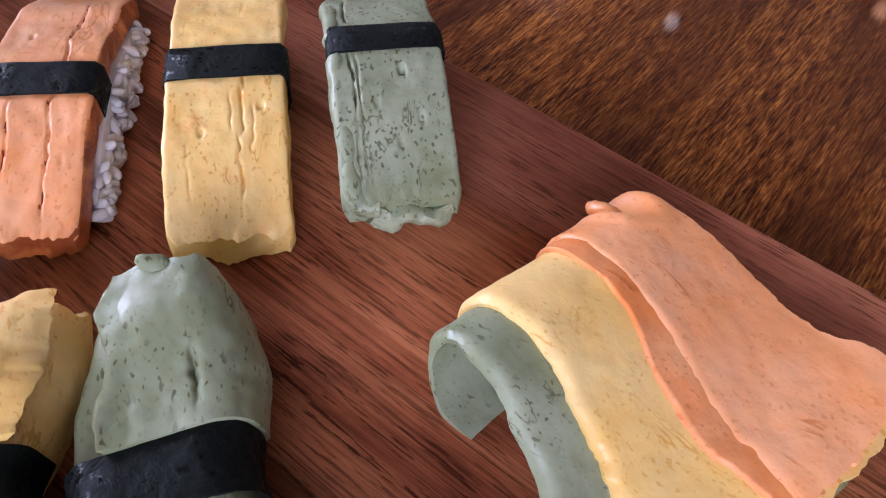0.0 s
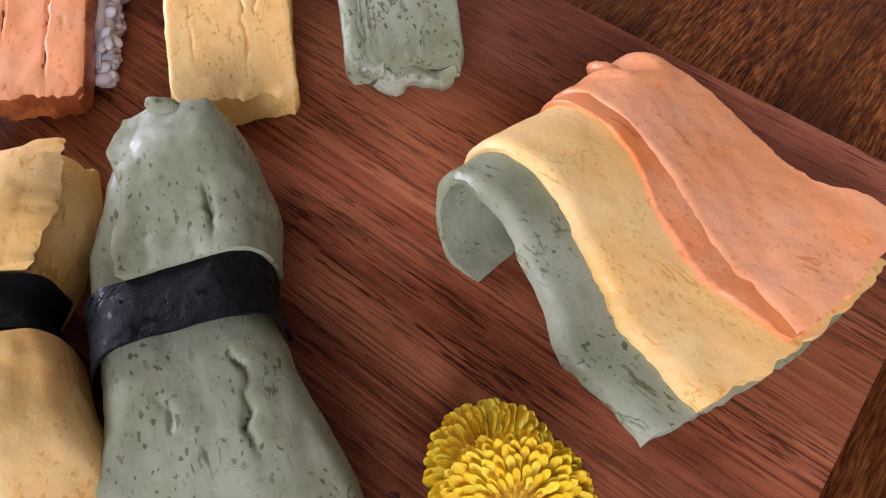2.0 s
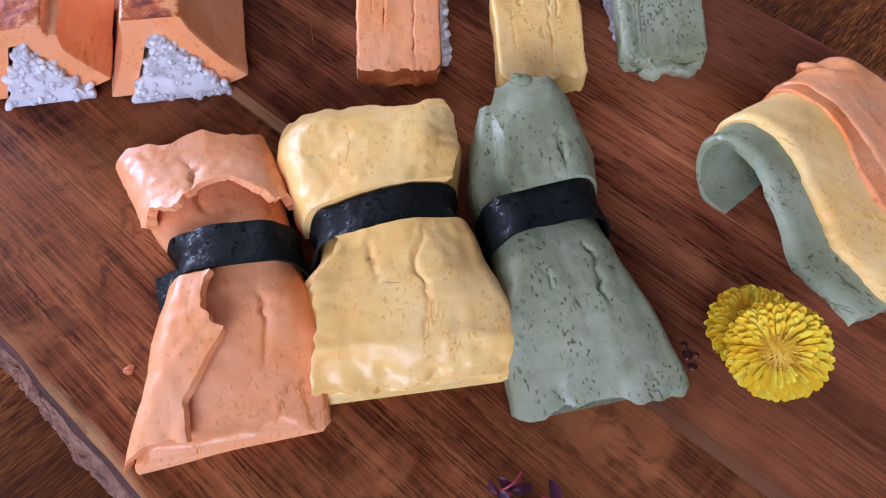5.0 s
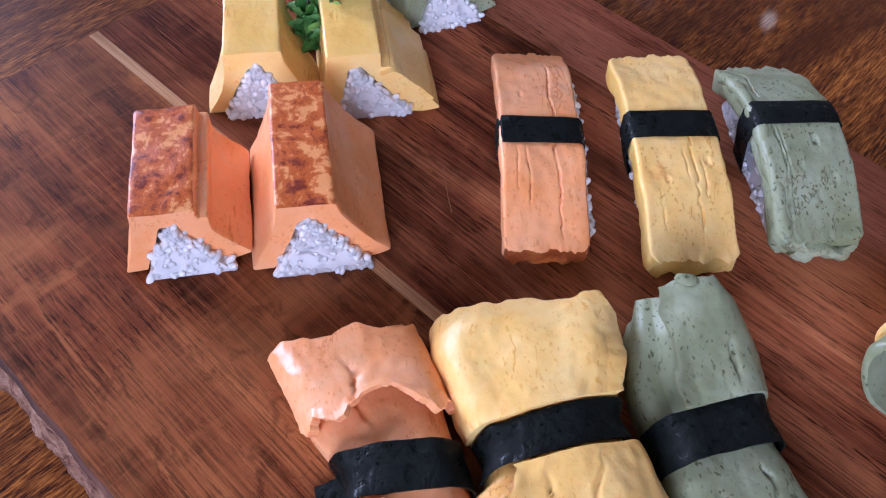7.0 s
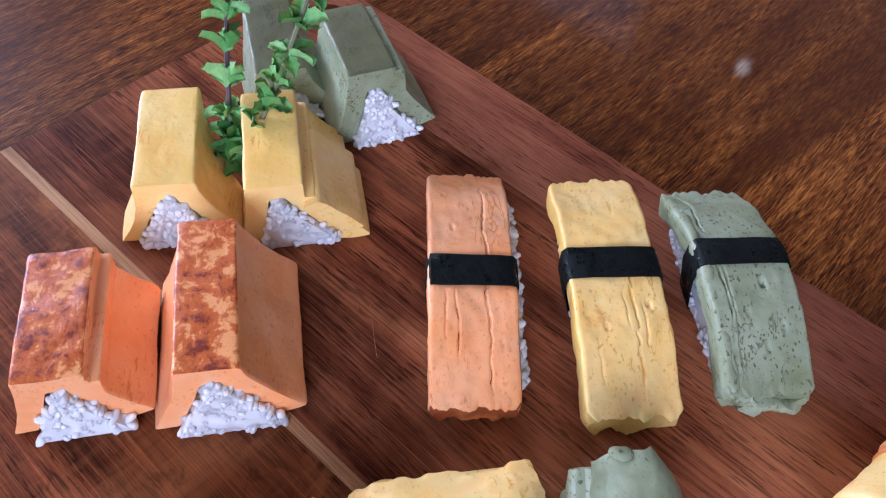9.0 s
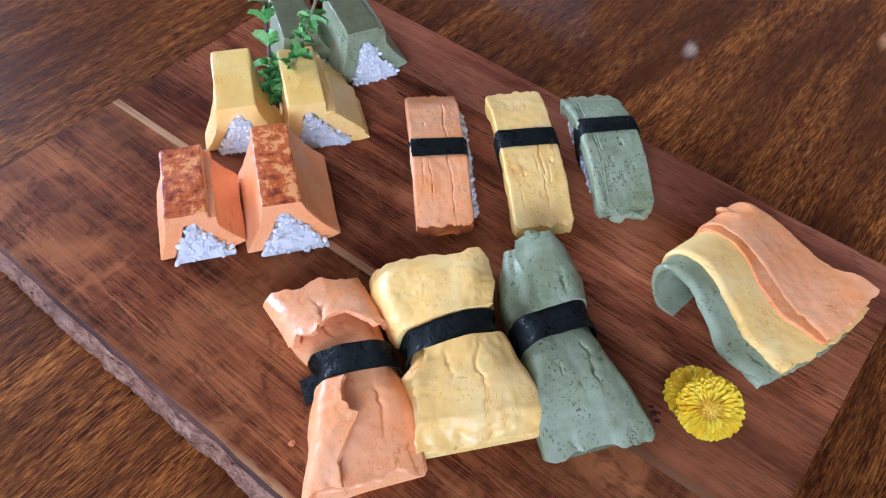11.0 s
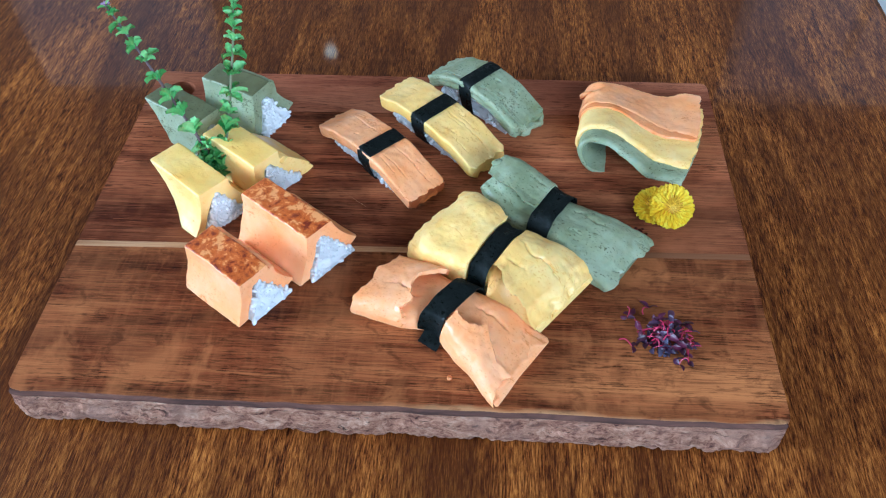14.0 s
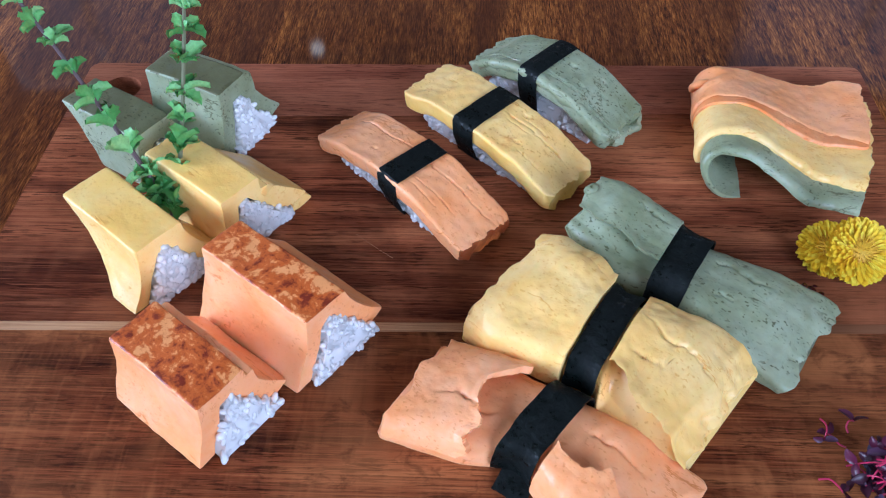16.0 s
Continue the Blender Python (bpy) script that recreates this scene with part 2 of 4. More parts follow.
def wood(name, dark, mid, light, seed, rough=(0.40, 0.58), band=26.0, streak=0.8, spec=0.04, con=(0.36, 0.48, 0.64), figure=(), sap=False, fade=False):
    """Long-grained timber: bands of growth, short dark vessels, soft blotches. figure: (place across the board, share of dark heartwood)."""
    m = Mat(name, 0.5, spec)
    v = m.mapped((1, band, band), loc=(seed, seed * 2.3, seed * 0.7))
    bands = m.noise(3.2, 8, 0.62, 0.7, v)
    vessel = m.noise(1.0, 3, 0.6, 0.15, m.mapped((85, 1150, 1150), loc=(seed, seed, seed)))
    hair = m.noise(1.0, 4, 0.7, 0.1, m.mapped((22, 1700, 1700), loc=(seed, 2, seed)))
    where = m.ramp(m.noise(1.0, 3, 0.55, 0.4, m.mapped((9, 90, 90), loc=(seed, 1, 4))), [(0.38, 0.3), (0.58, 1.0)])
    blot = m.noise(16, 4, 0.6, 0.4, m.mapped((1, 1, 1), loc=(seed, 0, seed)))
    xyz = m.t.nodes.new("ShaderNodeSeparateXYZ")
    m.link(m.co, xyz.inputs[0])
    c = m.ramp(bands, [(con[0], dark), (con[1], mid), (con[2], light)])
    if figure:      # heartwood runs in uneven bands along the plank
        wave = m.noise(1.0, 4, 0.6, 0.6, m.mapped((7, 60, 60), loc=(seed, 3, 1)))
        across = m.math("ADD", xyz.outputs["Y"], m.math("MULTIPLY", m.math("SUBTRACT", wave, 0.5), 0.045))
        c = m.mix(m.ramp(across, list(figure)), c, dark)
    c = m.mix(m.ramp(hair, [(0.37, 0.6), (0.50, 0.0)]), c, tuple(q * 0.6 for q in dark))
    c = m.mix(m.ramp(hair, [(0.54, 0.0), (0.68, 0.35)]), c, light)
    c = m.mix(m.math("MULTIPLY", m.ramp(vessel, [(0.40, streak), (0.46, 0.0)]), where), c, tuple(q * 0.4 for q in dark))
    c = m.mix(m.ramp(blot, [(0.45, 0.0), (0.74, 0.4)]), c, light)
    c = m.mix(m.ramp(blot, [(0.30, 0.6), (0.45, 0.0)]), c, dark)
    if sap:     # pale sapwood next to the bark, and a lighter patch of figure
        edge = m.math("ADD", m.math("MULTIPLY", xyz.outputs["Y"], 75.0), m.math("MULTIPLY", blot, 1.1))
        here = m.ramp(xyz.outputs["X"], [(0.16, 0.1), (0.24, 1.0)])
        c = m.mix(m.math("MULTIPLY", m.ramp(edge, [(0.52, 0.8), (0.72, 0.0)]), here), c, (0.50, 0.27, 0.12))
        spot = m.noise(1.0, 4, 0.6, 0.6, m.mapped((26, 19, 19), loc=(0.9, 3.1, 0)))
        c = m.mix(m.ramp(spot, [(0.55, 0.0), (0.65, 0.4)]), c, light)
        curl = m.noise(1.0, 3, 0.6, 0.5, m.mapped((210, 26, 26)))
        c = m.mix(m.ramp(curl, [(0.50, 0.0), (0.68, 0.12)]), c, light)
        c = m.mix(m.ramp(m.noise(1.0, 5, 0.7, 0.6, m.mapped((70, 110, 110), loc=(2, 2, 2))), [(0.36, 0.45), (0.46, 0.0)]), c, dark)
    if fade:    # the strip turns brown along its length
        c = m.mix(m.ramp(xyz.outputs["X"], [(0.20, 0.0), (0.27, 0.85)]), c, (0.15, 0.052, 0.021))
    m.colour(c)
    m.rough(m.ramp(blot, [(0.3, rough[0]), (0.7, rough[1])]))
    m.bump(vessel, 0.35, 0.0004)
    return m.m


m_board_front = wood("walnut_front", (0.032, 0.008, 0.004), (0.205, 0.053, 0.0175), (0.49, 0.180, 0.058), 1.3, spec=0.06, band=13.0, con=(0.33, 0.5, 0.70), figure=((0.0, 0.0), (0.045, 0.05), (0.070, 0.38), (0.095, 0.55)), sap=True)
m_board_mid = wood("walnut_middle", (0.034, 0.007, 0.004), (0.285, 0.080, 0.031), (0.52, 0.190, 0.076), 5.1, band=18.0, con=(0.31, 0.5, 0.70), figure=((0.105, 0.65), (0.125, 0.55), (0.138, 0.75), (0.150, 0.12), (0.165, 0.28), (0.178, 0.0), (0.210, 0.0), (0.228, 0.25)))
m_board_back = wood("walnut_back", (0.14, 0.036, 0.018), (0.290, 0.092, 0.044), (0.42, 0.165, 0.084), 9.7, band=18.0, con=(0.31, 0.5, 0.70))
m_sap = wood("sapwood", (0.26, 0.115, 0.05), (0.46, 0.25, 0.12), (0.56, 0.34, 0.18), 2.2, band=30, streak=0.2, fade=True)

mb = Mat("bark", 0.85, 0.2)
vb = mb.mapped((1, 1, 2.4))
bn = mb.noise(120, 9, 0.78, 0.6, vb)
bc = mb.ramp(bn, [(0.34, (0.03, 0.014, 0.010)), (0.42, (0.26, 0.11, 0.075)), (0.52, (0.58, 0.29, 0.18)), (0.66, (0.82, 0.54, 0.38))])
bc = mb.mix(mb.ramp(mb.noise(150, 6, 0.75, 1.5, mb.mapped((0.45, 1, 2.2), loc=(3, 1, 2))), [(0.36, 0.9), (0.43, 0.0)]), bc, (0.022, 0.012, 0.010))
bc = mb.mix(mb.ramp(mb.noise(34, 3, 0.6), [(0.5, 0.0), (0.68, 0.6)]), bc, (0.50, 0.29, 0.21))
mb.colour(bc)
mb.bump(bn, 1.0, 0.006)
m_bark = mb.m
mbr = Mat("bark_rim", 0.8, 0.2)
mbr.colour(mbr.ramp(mbr.noise(60, 6, 0.65, 0.6, mbr.mapped((0.4, 2, 2))), [(0.35, (0.04, 0.02, 0.016)), (0.6, (0.13, 0.06, 0.042)), (0.8, (0.30, 0.16, 0.105))]))
m_rim = mbr.m

# varnished table: coarse flecked grain running away from the front edge
mt = Mat("varnished_table", 0.4, 0.05, Coat_Weight=0.30, Coat_Roughness=0.05)
fleck = mt.noise(1.0, 5, 0.7, 0.3, mt.mapped((1250, 115, 1250)))
coarse = mt.noise(1.0, 4, 0.6, 0.8, mt.mapped((200, 22, 200)))
wide = mt.noise(1.6, 4, 0.55, 1.6, mt.mapped((9, 1.6, 9)))
ff = mt.math("ADD", mt.math("MULTIPLY", fleck, 0.7), mt.math("MULTIPLY", coarse, 0.3))
tc = mt.ramp(ff, [(0.40, (0.018, 0.0038, 0.0010)), (0.46, (0.105, 0.027, 0.0055)), (0.53, (0.235, 0.074, 0.0130)), (0.63, (0.54, 0.200, 0.036))])
tc = mt.mix(mt.ramp(wide, [(0.38, 0.8), (0.62, 0.0)]), tc, (0.060, 0.0150, 0.004))
ringv = mt.math("SINE", mt.math("MULTIPLY", mt.noise(1.0, 2, 0.5, 0.9, mt.mapped((7, 1.3, 7), loc=(2, 5, 0))), 90.0))
tc = mt.mix(mt.ramp(ringv, [(0.80, 0.0), (0.97, 0.2)]), tc, (0.030, 0.007, 0.0025))
mt.colour(tc)
mt.bump(mt.noise(1.2, 2, 0.5, 0.2, mt.mapped((60, 3, 60))), 0.06, 0.001)
m_table = mt.m


def plain(name, col, rough=0.5, var=0.25, scale=20.0, **k):
    m = Mat(name, rough, **k)
    m.colour(m.mix(m.noise(scale), col, tuple(v * (1 - var) for v in col)))
    m.bump(m.noise(scale * 8), 0.1, 0.001)
    return m


m_wall = plain("wall_paint", (0.26, 0.22, 0.18), 0.8, 0.1, 3).m
m_floor = plain("floor_tiles", (0.66, 0.65, 0.64), 0.45, 0.12, 5).m
m_frame = plain("window_paint", (0.75, 0.74, 0.72), 0.4, 0.08, 6).m

mp = Mat("petal_yellow", 0.5, 0.3)
info = mp.t.nodes.new("ShaderNodeObjectInfo")
mp.colour(mp.ramp(info.outputs["Random"], [(0.0, (0.90, 0.56, 0.006)), (0.5, (0.94, 0.68, 0.015)), (1.0, (0.95, 0.79, 0.06))]))
mp.bump(mp.noise(900, 2, 0.5, 0, mp.mapped((0.15, 1, 1))), 0.3, 0.0004)
tr = mp.t.nodes.new("ShaderNodeBsdfTranslucent")
tr.inputs["Color"].default_value = (0.95, 0.78, 0.05, 1)
mx = mp.t.nodes.new("ShaderNodeMixShader")
mx.inputs[0].default_value = 0.2
mp.link(mp.b.outputs[0], mx.inputs[1])
mp.link(tr.outputs[0], mx.inputs[2])
mp.link(mx.outputs[0], mp.t.nodes["Material Output"].inputs["Surface"])
m_petal = mp.m
m_disc = plain("flower_heart", (0.88, 0.52, 0.012), 0.6, 0.4, 500).m

ml = Mat("herb_leaf", 0.45, 0.35, Subsurface_Weight=0.1, Subsurface_Scale=0.002)
info = ml.t.nodes.new("ShaderNodeObjectInfo")
lc = ml.ramp(info.outputs["Random"], [(0.0, (0.085, 0.25, 0.055)), (0.5, (0.19, 0.44, 0.12)), (1.0, (0.34, 0.62, 0.23))])
ml.colour(ml.mix(ml.ramp(ml.noise(500), [(0.35, 0.35), (0.6, 0.0)]), lc, (0.04, 0.14, 0.03)))
ml.bump(ml.noise(700, 3), 0.5, 0.0006)
m_leaf = ml.m
m_stem = plain("herb_stem", (0.20, 0.20, 0.10), 0.55, 0.35, 90).m
m_stem_b = plain("herb_stem_purple", (0.13, 0.075, 0.075), 0.55, 0.35, 90).m
m_bloom = plain("lilac_bloom", (0.55, 0.36, 0.55), 0.6, 0.2, 200).m

mr = Mat("sprout_leaf", 0.38, 0.45)
info = mr.t.nodes.new("ShaderNodeObjectInfo")
mr.colour(mr.ramp(info.outputs["Random"], [(0.0, (0.030, 0.006, 0.016)), (0.55, (0.085, 0.010, 0.035)), (0.85, (0.055, 0.045, 0.085)), (1.0, (0.13, 0.12, 0.19))]))
mr.bump(mr.noise(600, 2), 0.3, 0.0005)
m_sprout = mr.m
m_sprout_stem = plain("sprout_stem", (0.50, 0.025, 0.09), 0.35, 0.3, 300).m

m_drop = plain("dark_liquid", (0.05, 0.008, 0.008), 0.06, 0.2, 80).m

# ---------------------------------------------------------------- room and table
def box(bm, x0, y0, z0, x1, y1, z1):
    vs = [bm.verts.new((x, y, z)) for x in (x0, x1) for y in (y0, y1) for z in (z0, z1)]
    for f in ((0, 1, 3, 2), (4, 6, 7, 5), (0, 4, 5, 1), (2, 3, 7, 6), (0, 2, 6, 4), (1, 5, 7, 3)):
        bm.faces.new([vs[i] for i in f])
    return bm


def bevelled(bm, w, seg=2):
    bmesh.ops.recalc_face_normals(bm, faces=bm.faces)
    bmesh.ops.bevel(bm, geom=list(bm.edges), offset=w, segments=seg, affect="EDGES", profile=0.6)
    return bm


X0, X1, Y0, Y1, Z0, Z1 = -3.0, 3.2, -2.2, 2.7, -0.74, 1.98
tagged(part("floor", box(bmesh.new(), X0, Y0, Z0 - 0.1, X1, Y1, Z0), m_floor, None, smooth=False), "pale grey floor of the room", "floor", kind="structure")
tagged(part("ceiling", box(bmesh.new(), X0, Y0, Z1, X1, Y1, Z1 + 0.1), m_wall, None, smooth=False), "pale painted ceiling", "ceiling", kind="structure")
tagged(part("wall_east", box(bmesh.new(), X1, Y0 - 0.1, Z0, X1 + 0.1, Y1 + 0.1, Z1), m_wall, None, smooth=False), "pale painted wall", "wall", kind="structure")


def wall_with_windows(name, axis, at, a0, a1, wins, z0, z1, n):
    """A wall with openings and their window frames."""
    bm = bmesh.new()
    t = 0.1 if at > 0 else -0.1

    def blk(b, p, q, r, s, d0=0.0, d1=1.0):
        lo, hi = sorted((at + t * d0, at + t * d1))
        if axis == "x":
            box(b, lo, p, r, hi, q, s)
        else:
            box(b, p, lo, r, q, hi, s)
    blk(bm, a0, a1, Z0, z0)
    blk(bm, a0, a1, z1, Z1)
    marks = [a0] + [v for w in wins for v in w] + [a1]
    for p, q in zip(marks[::2], marks[1::2]):
        blk(bm, p, q, z0, z1)
    tagged(part(name, bm, m_wall, None, smooth=False), "brownish plaster wall with window openings", "wall", kind="structure")
    for i, (w0, w1) in enumerate(wins):
        win = tagged(new("window_%d" % (n + i)), "white painted window with daylight outside", "window", kind="structure")
        for p, q, r, s in ((w0, w0 + .05, z0, z1), (w1 - .05, w1, z0, z1), (w0 + .05, w1 - .05, z0, z0 + .05), (w0 + .05, w1 - .05, z1 - .05, z1),
                           ((w0 + w1) / 2 - .02, (w0 + w1) / 2 + .02, z0 + .05, z1 - .05)):
            b = bmesh.new()
            blk(b, p, q, r, s, .02, .25)
            part("window_frame", b, m_frame, win, smooth=False)


wall_with_windows("wall_west", "x", X0, Y0, Y1, [(-1.5, 0.8)], 0.35, 1.65, 1)
wall_with_windows("wall_south", "y", Y0, X0 - 0.1, X1, [(0.75, 2.75)], 0.55, 1.85, 2)
wall_with_windows("wall_north", "y", Y1, X0 - 0.1, X1, [(-1.85, -0.95), (1.25, 2.25)], 0.9, 1.9, 3)


def hanging_lamp(x, y, z, watts, colour):
    """A small shaded bulb, hung on a cord where it is lower than the ceiling."""
    ob = thing("pendant_lamp", pose(x, y, z), "small dark pendant lamp with a bright bulb", "lamp", "pendant lamps")
    rings = [[(r * math.cos(k * math.pi / 12), r * math.sin(k * math.pi / 12), q) for k in range(24)] for r, q in ((62, -12), (64, -12), (52, 22), (22, 48), (8, 56), (8, 53), (20, 45), (50, 20), (62, -12))]
    part("shade", loft(rings, caps=False), m_stem_b, ob)
    if Z1 - z > .07:
        c = [[(2.5 * math.cos(k), 2.5 * math.sin(k), q) for k in range(6)] for q in (54, (Z1 - z) * 1000)]
        part("cord", loft(c), m_nori, ob)
    data = bpy.data.lights.new("bulb", "AREA")
    data.shape, data.size, data.energy, data.color = "DISK", 0.05, watts, colour
    lamp = new("bulb", data)
    lamp.matrix_world = look((x, y, z - 0.002), (.2, .1, 0))


hanging_lamp(-0.42, 2.50, 1.53, 0.07, (1.0, 0.88, 0.76))
hanging_lamp(-1.755, 0.976, 1.60, 0.4, (1.0, 0.92, 0.84))
hanging_lamp(0.085, 0.975, 1.92, 0.035, (1.0, 0.86, 0.72))
hanging_lamp(0.18, 2.58, 1.24, 0.08, (1.0, 0.5, 0.25))

table = thing("table", pose(0, 0, 0), "dark brown varnished wooden table with flecked grain", "table")
part("tabletop", bevelled(box(bmesh.new(), -0.62, -0.36, -0.035, 0.575, 0.62, 0.0), 0.006), m_table, table, smooth=False)
for lx in (-0.55, 0.50):
    for ly in (-0.29, 0.55):
        part("leg", bevelled(box(bmesh.new(), lx - .035, ly - .035, Z0, lx + .035, ly + .035, -0.035), 0.004), m_table, table)

# ---------------------------------------------------------------- cutting board
BW, BH = 400.0, 271.5
board = thing("cutting_board", pose(0, 0, 0), "dark brown wooden serving board with live bark edge and pale strip", "cutting board")


def seam(x):
    return 101.0 + 7.0 * x / BW


def front_edge(x):
    return -0.5 + 1.6 * noise.noise(Vector((x / 60, 3.3, 0))) + 0.7 * noise.noise(Vector((x / 14, 9.1, 0)))


def plank(name, outline, mat, label, hole=None):
    """A board plank from its outline, 22 mm thick, with worn upper edges."""
    bm = bmesh.new()
    loops = [outline] + ([hole] if hole else [])
    edges, rims = [], []
    for lp in loops:
        vs = [bm.verts.new((x * K, y * K, TOP)) for x, y in lp]
        rims.append(vs)
        edges += [bm.edges.new((a, b)) for a, b in zip(vs, vs[1:] + vs[:1])]
    bmesh.ops.triangle_fill(bm, edges=edges, use_beauty=True, use_dissolve=False)
    for vs in rims:
        rim = [bm.verts.new((v.co.x, v.co.y, 0.001)) for v in vs]
        n = len(vs)
        for i in range(n):
            bm.faces.new((vs[i], vs[(i + 1) % n], rim[(i + 1) % n], rim[i]))
    bmesh.ops.recalc_face_normals(bm, faces=bm.faces)
    return part(name, bm, mat, board, label, sharp=35)


def arc(cx, cy, r, a0, a1, n=8):
    return [(cx + r * math.cos(radians(a0 + (a1 - a0) * i / n)), cy + r * math.sin(radians(a0 + (a1 - a0) * i / n))) for i in range(n + 1)]


xs = [i * 4.0 for i in range(1, 100)]
plank("plank", [(0, seam(0) - 2.2)] + arc(5, 5, 5, 180, 250, 4) + [(x, front_edge(x)) for x in xs if 6 < x < 394] + arc(395, 5, 5, 290, 360, 4) + [(BW, seam(BW) - 2.2)],
      m_board_front, "mottled brown front plank")
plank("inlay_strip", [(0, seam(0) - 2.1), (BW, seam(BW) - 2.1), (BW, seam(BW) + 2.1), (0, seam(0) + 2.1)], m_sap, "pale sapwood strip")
plank("plank", [(0, seam(0) + 2.2), (BW, seam(BW) + 2.2), (BW, 234.6), (0, 226.6)], m_board_mid, "dark streaked middle plank")
plank("plank", [(0, 226.8), (BW, 234.8)] + arc(BW - 5, BH - 5, 5, 0, 90, 5) + arc(5, BH - 5, 5, 90, 180, 5), m_board_back, "reddish back plank",
      hole=arc(22, 250, 10, 0, 345, 23))
# live edge: a dark rim below the top and the crumbling bark under it
def live_edge(name, z_top, z_bot, out_top, out_bot, mat, label, amp, brk=0.0):
    rows_a, rows_b = [], []
    for i in range(361):
        x = 2 + i * 396.0 / 360
        e = front_edge(min(max(x, 6), 394))
        end = min(1.0, (x - 2) / 6, (398 - x) / 6)
        ra, rb = [], []
        for k in range(13):
            f = k / 12
            z = z_top + (z_bot + brk * max(0.0, .2 + noise.noise(Vector((x / 9, 5.0, 0))) + .7 * noise.noise(Vector((x / 3, 8.0, 0)))) - z_top) * f
            o = out_top + (out_bot - out_top) * math.sin(f * 1.9)
            o += amp * (noise.noise(Vector((x / 22, z / 5, 1.0))) + 0.6 * noise.noise(Vector((x / 6, z / 3, 7.0))) + .4 * noise.noise(Vector((x / 2.4, z / 1.3, 3.0)))) * (0.3 + 0.7 * math.sin(f * math.pi))
            ra.append((x, e - max(0.3, o) * (0.35 + 0.65 * end), z))
            rb.append((x, e + 2.5, z))
        rows_a.append(ra); rows_b.append(rb)
    return part(name, shell(rows_a, rows_b), mat, board, label, sharp=70)


live_edge("bark_rim", 21.6, 18.6, 0.3, 1.6, m_rim, "dark grey-brown inner bark", 0.6)
live_edge("bark", 18.7, 0.5, 1.2, 5.0, m_bark, "rough pale and dark flaking bark", 3.0, 3.5)

# ---------------------------------------------------------------- rice
def grain_verts(bm, c, axis, length, rad):
    """One plump grain."""
    q = Vector((1, 0, 0)).rotation_difference(axis)
    rings = []
    for i in range(1, 6):
        a = math.pi * i / 6
        rings.append([bm.verts.new((c + q @ Vector((-math.cos(a) * length / 2, math.sin(a) ** .8 * rad * math.cos(b), math.sin(a) ** .8 * rad * math.sin(b)))) * K)
                      for b in (k * math.pi / 4 for k in range(8))])
    p0 = bm.verts.new((c + q @ Vector((-length / 2, 0, 0))) * K)
    p1 = bm.verts.new((c + q @ Vector((length / 2, 0, 0))) * K)
    for a, b in zip(rings, rings[1:]):
        for k in range(8):
            bm.faces.new((a[k], a[(k + 1) % 8], b[(k + 1) % 8], b[k]))
    for k in range(8):
        bm.faces.new((p0, rings[0][(k + 1) % 8], rings[0][k]))
        bm.faces.new((p1, rings[-1][k], rings[-1][(k + 1) % 8]))


def rice_part(parent, sample, n, seed, core=None):
    """A clump of sticky rice: plump grains half sunk into a solid core, at the points that sample(rng) gives."""
    rng = random.Random(seed)
    bm = core or bmesh.new()
    for _ in range(n):
        c = Vector(sample(rng))
        ax = Vector((rng.uniform(-1, 1), rng.uniform(-1, 1), rng.uniform(-.7, .7))).normalized()
        c.z = max(c.z, 1.4)
        grain_verts(bm, c, ax, rng.uniform(4.6, 6.6), rng.uniform(1.25, 1.65))
    bmesh.ops.recalc_face_normals(bm, faces=bm.faces)
    return part("rice", bm, m_rice, parent, "sticky white rice", sharp=80)


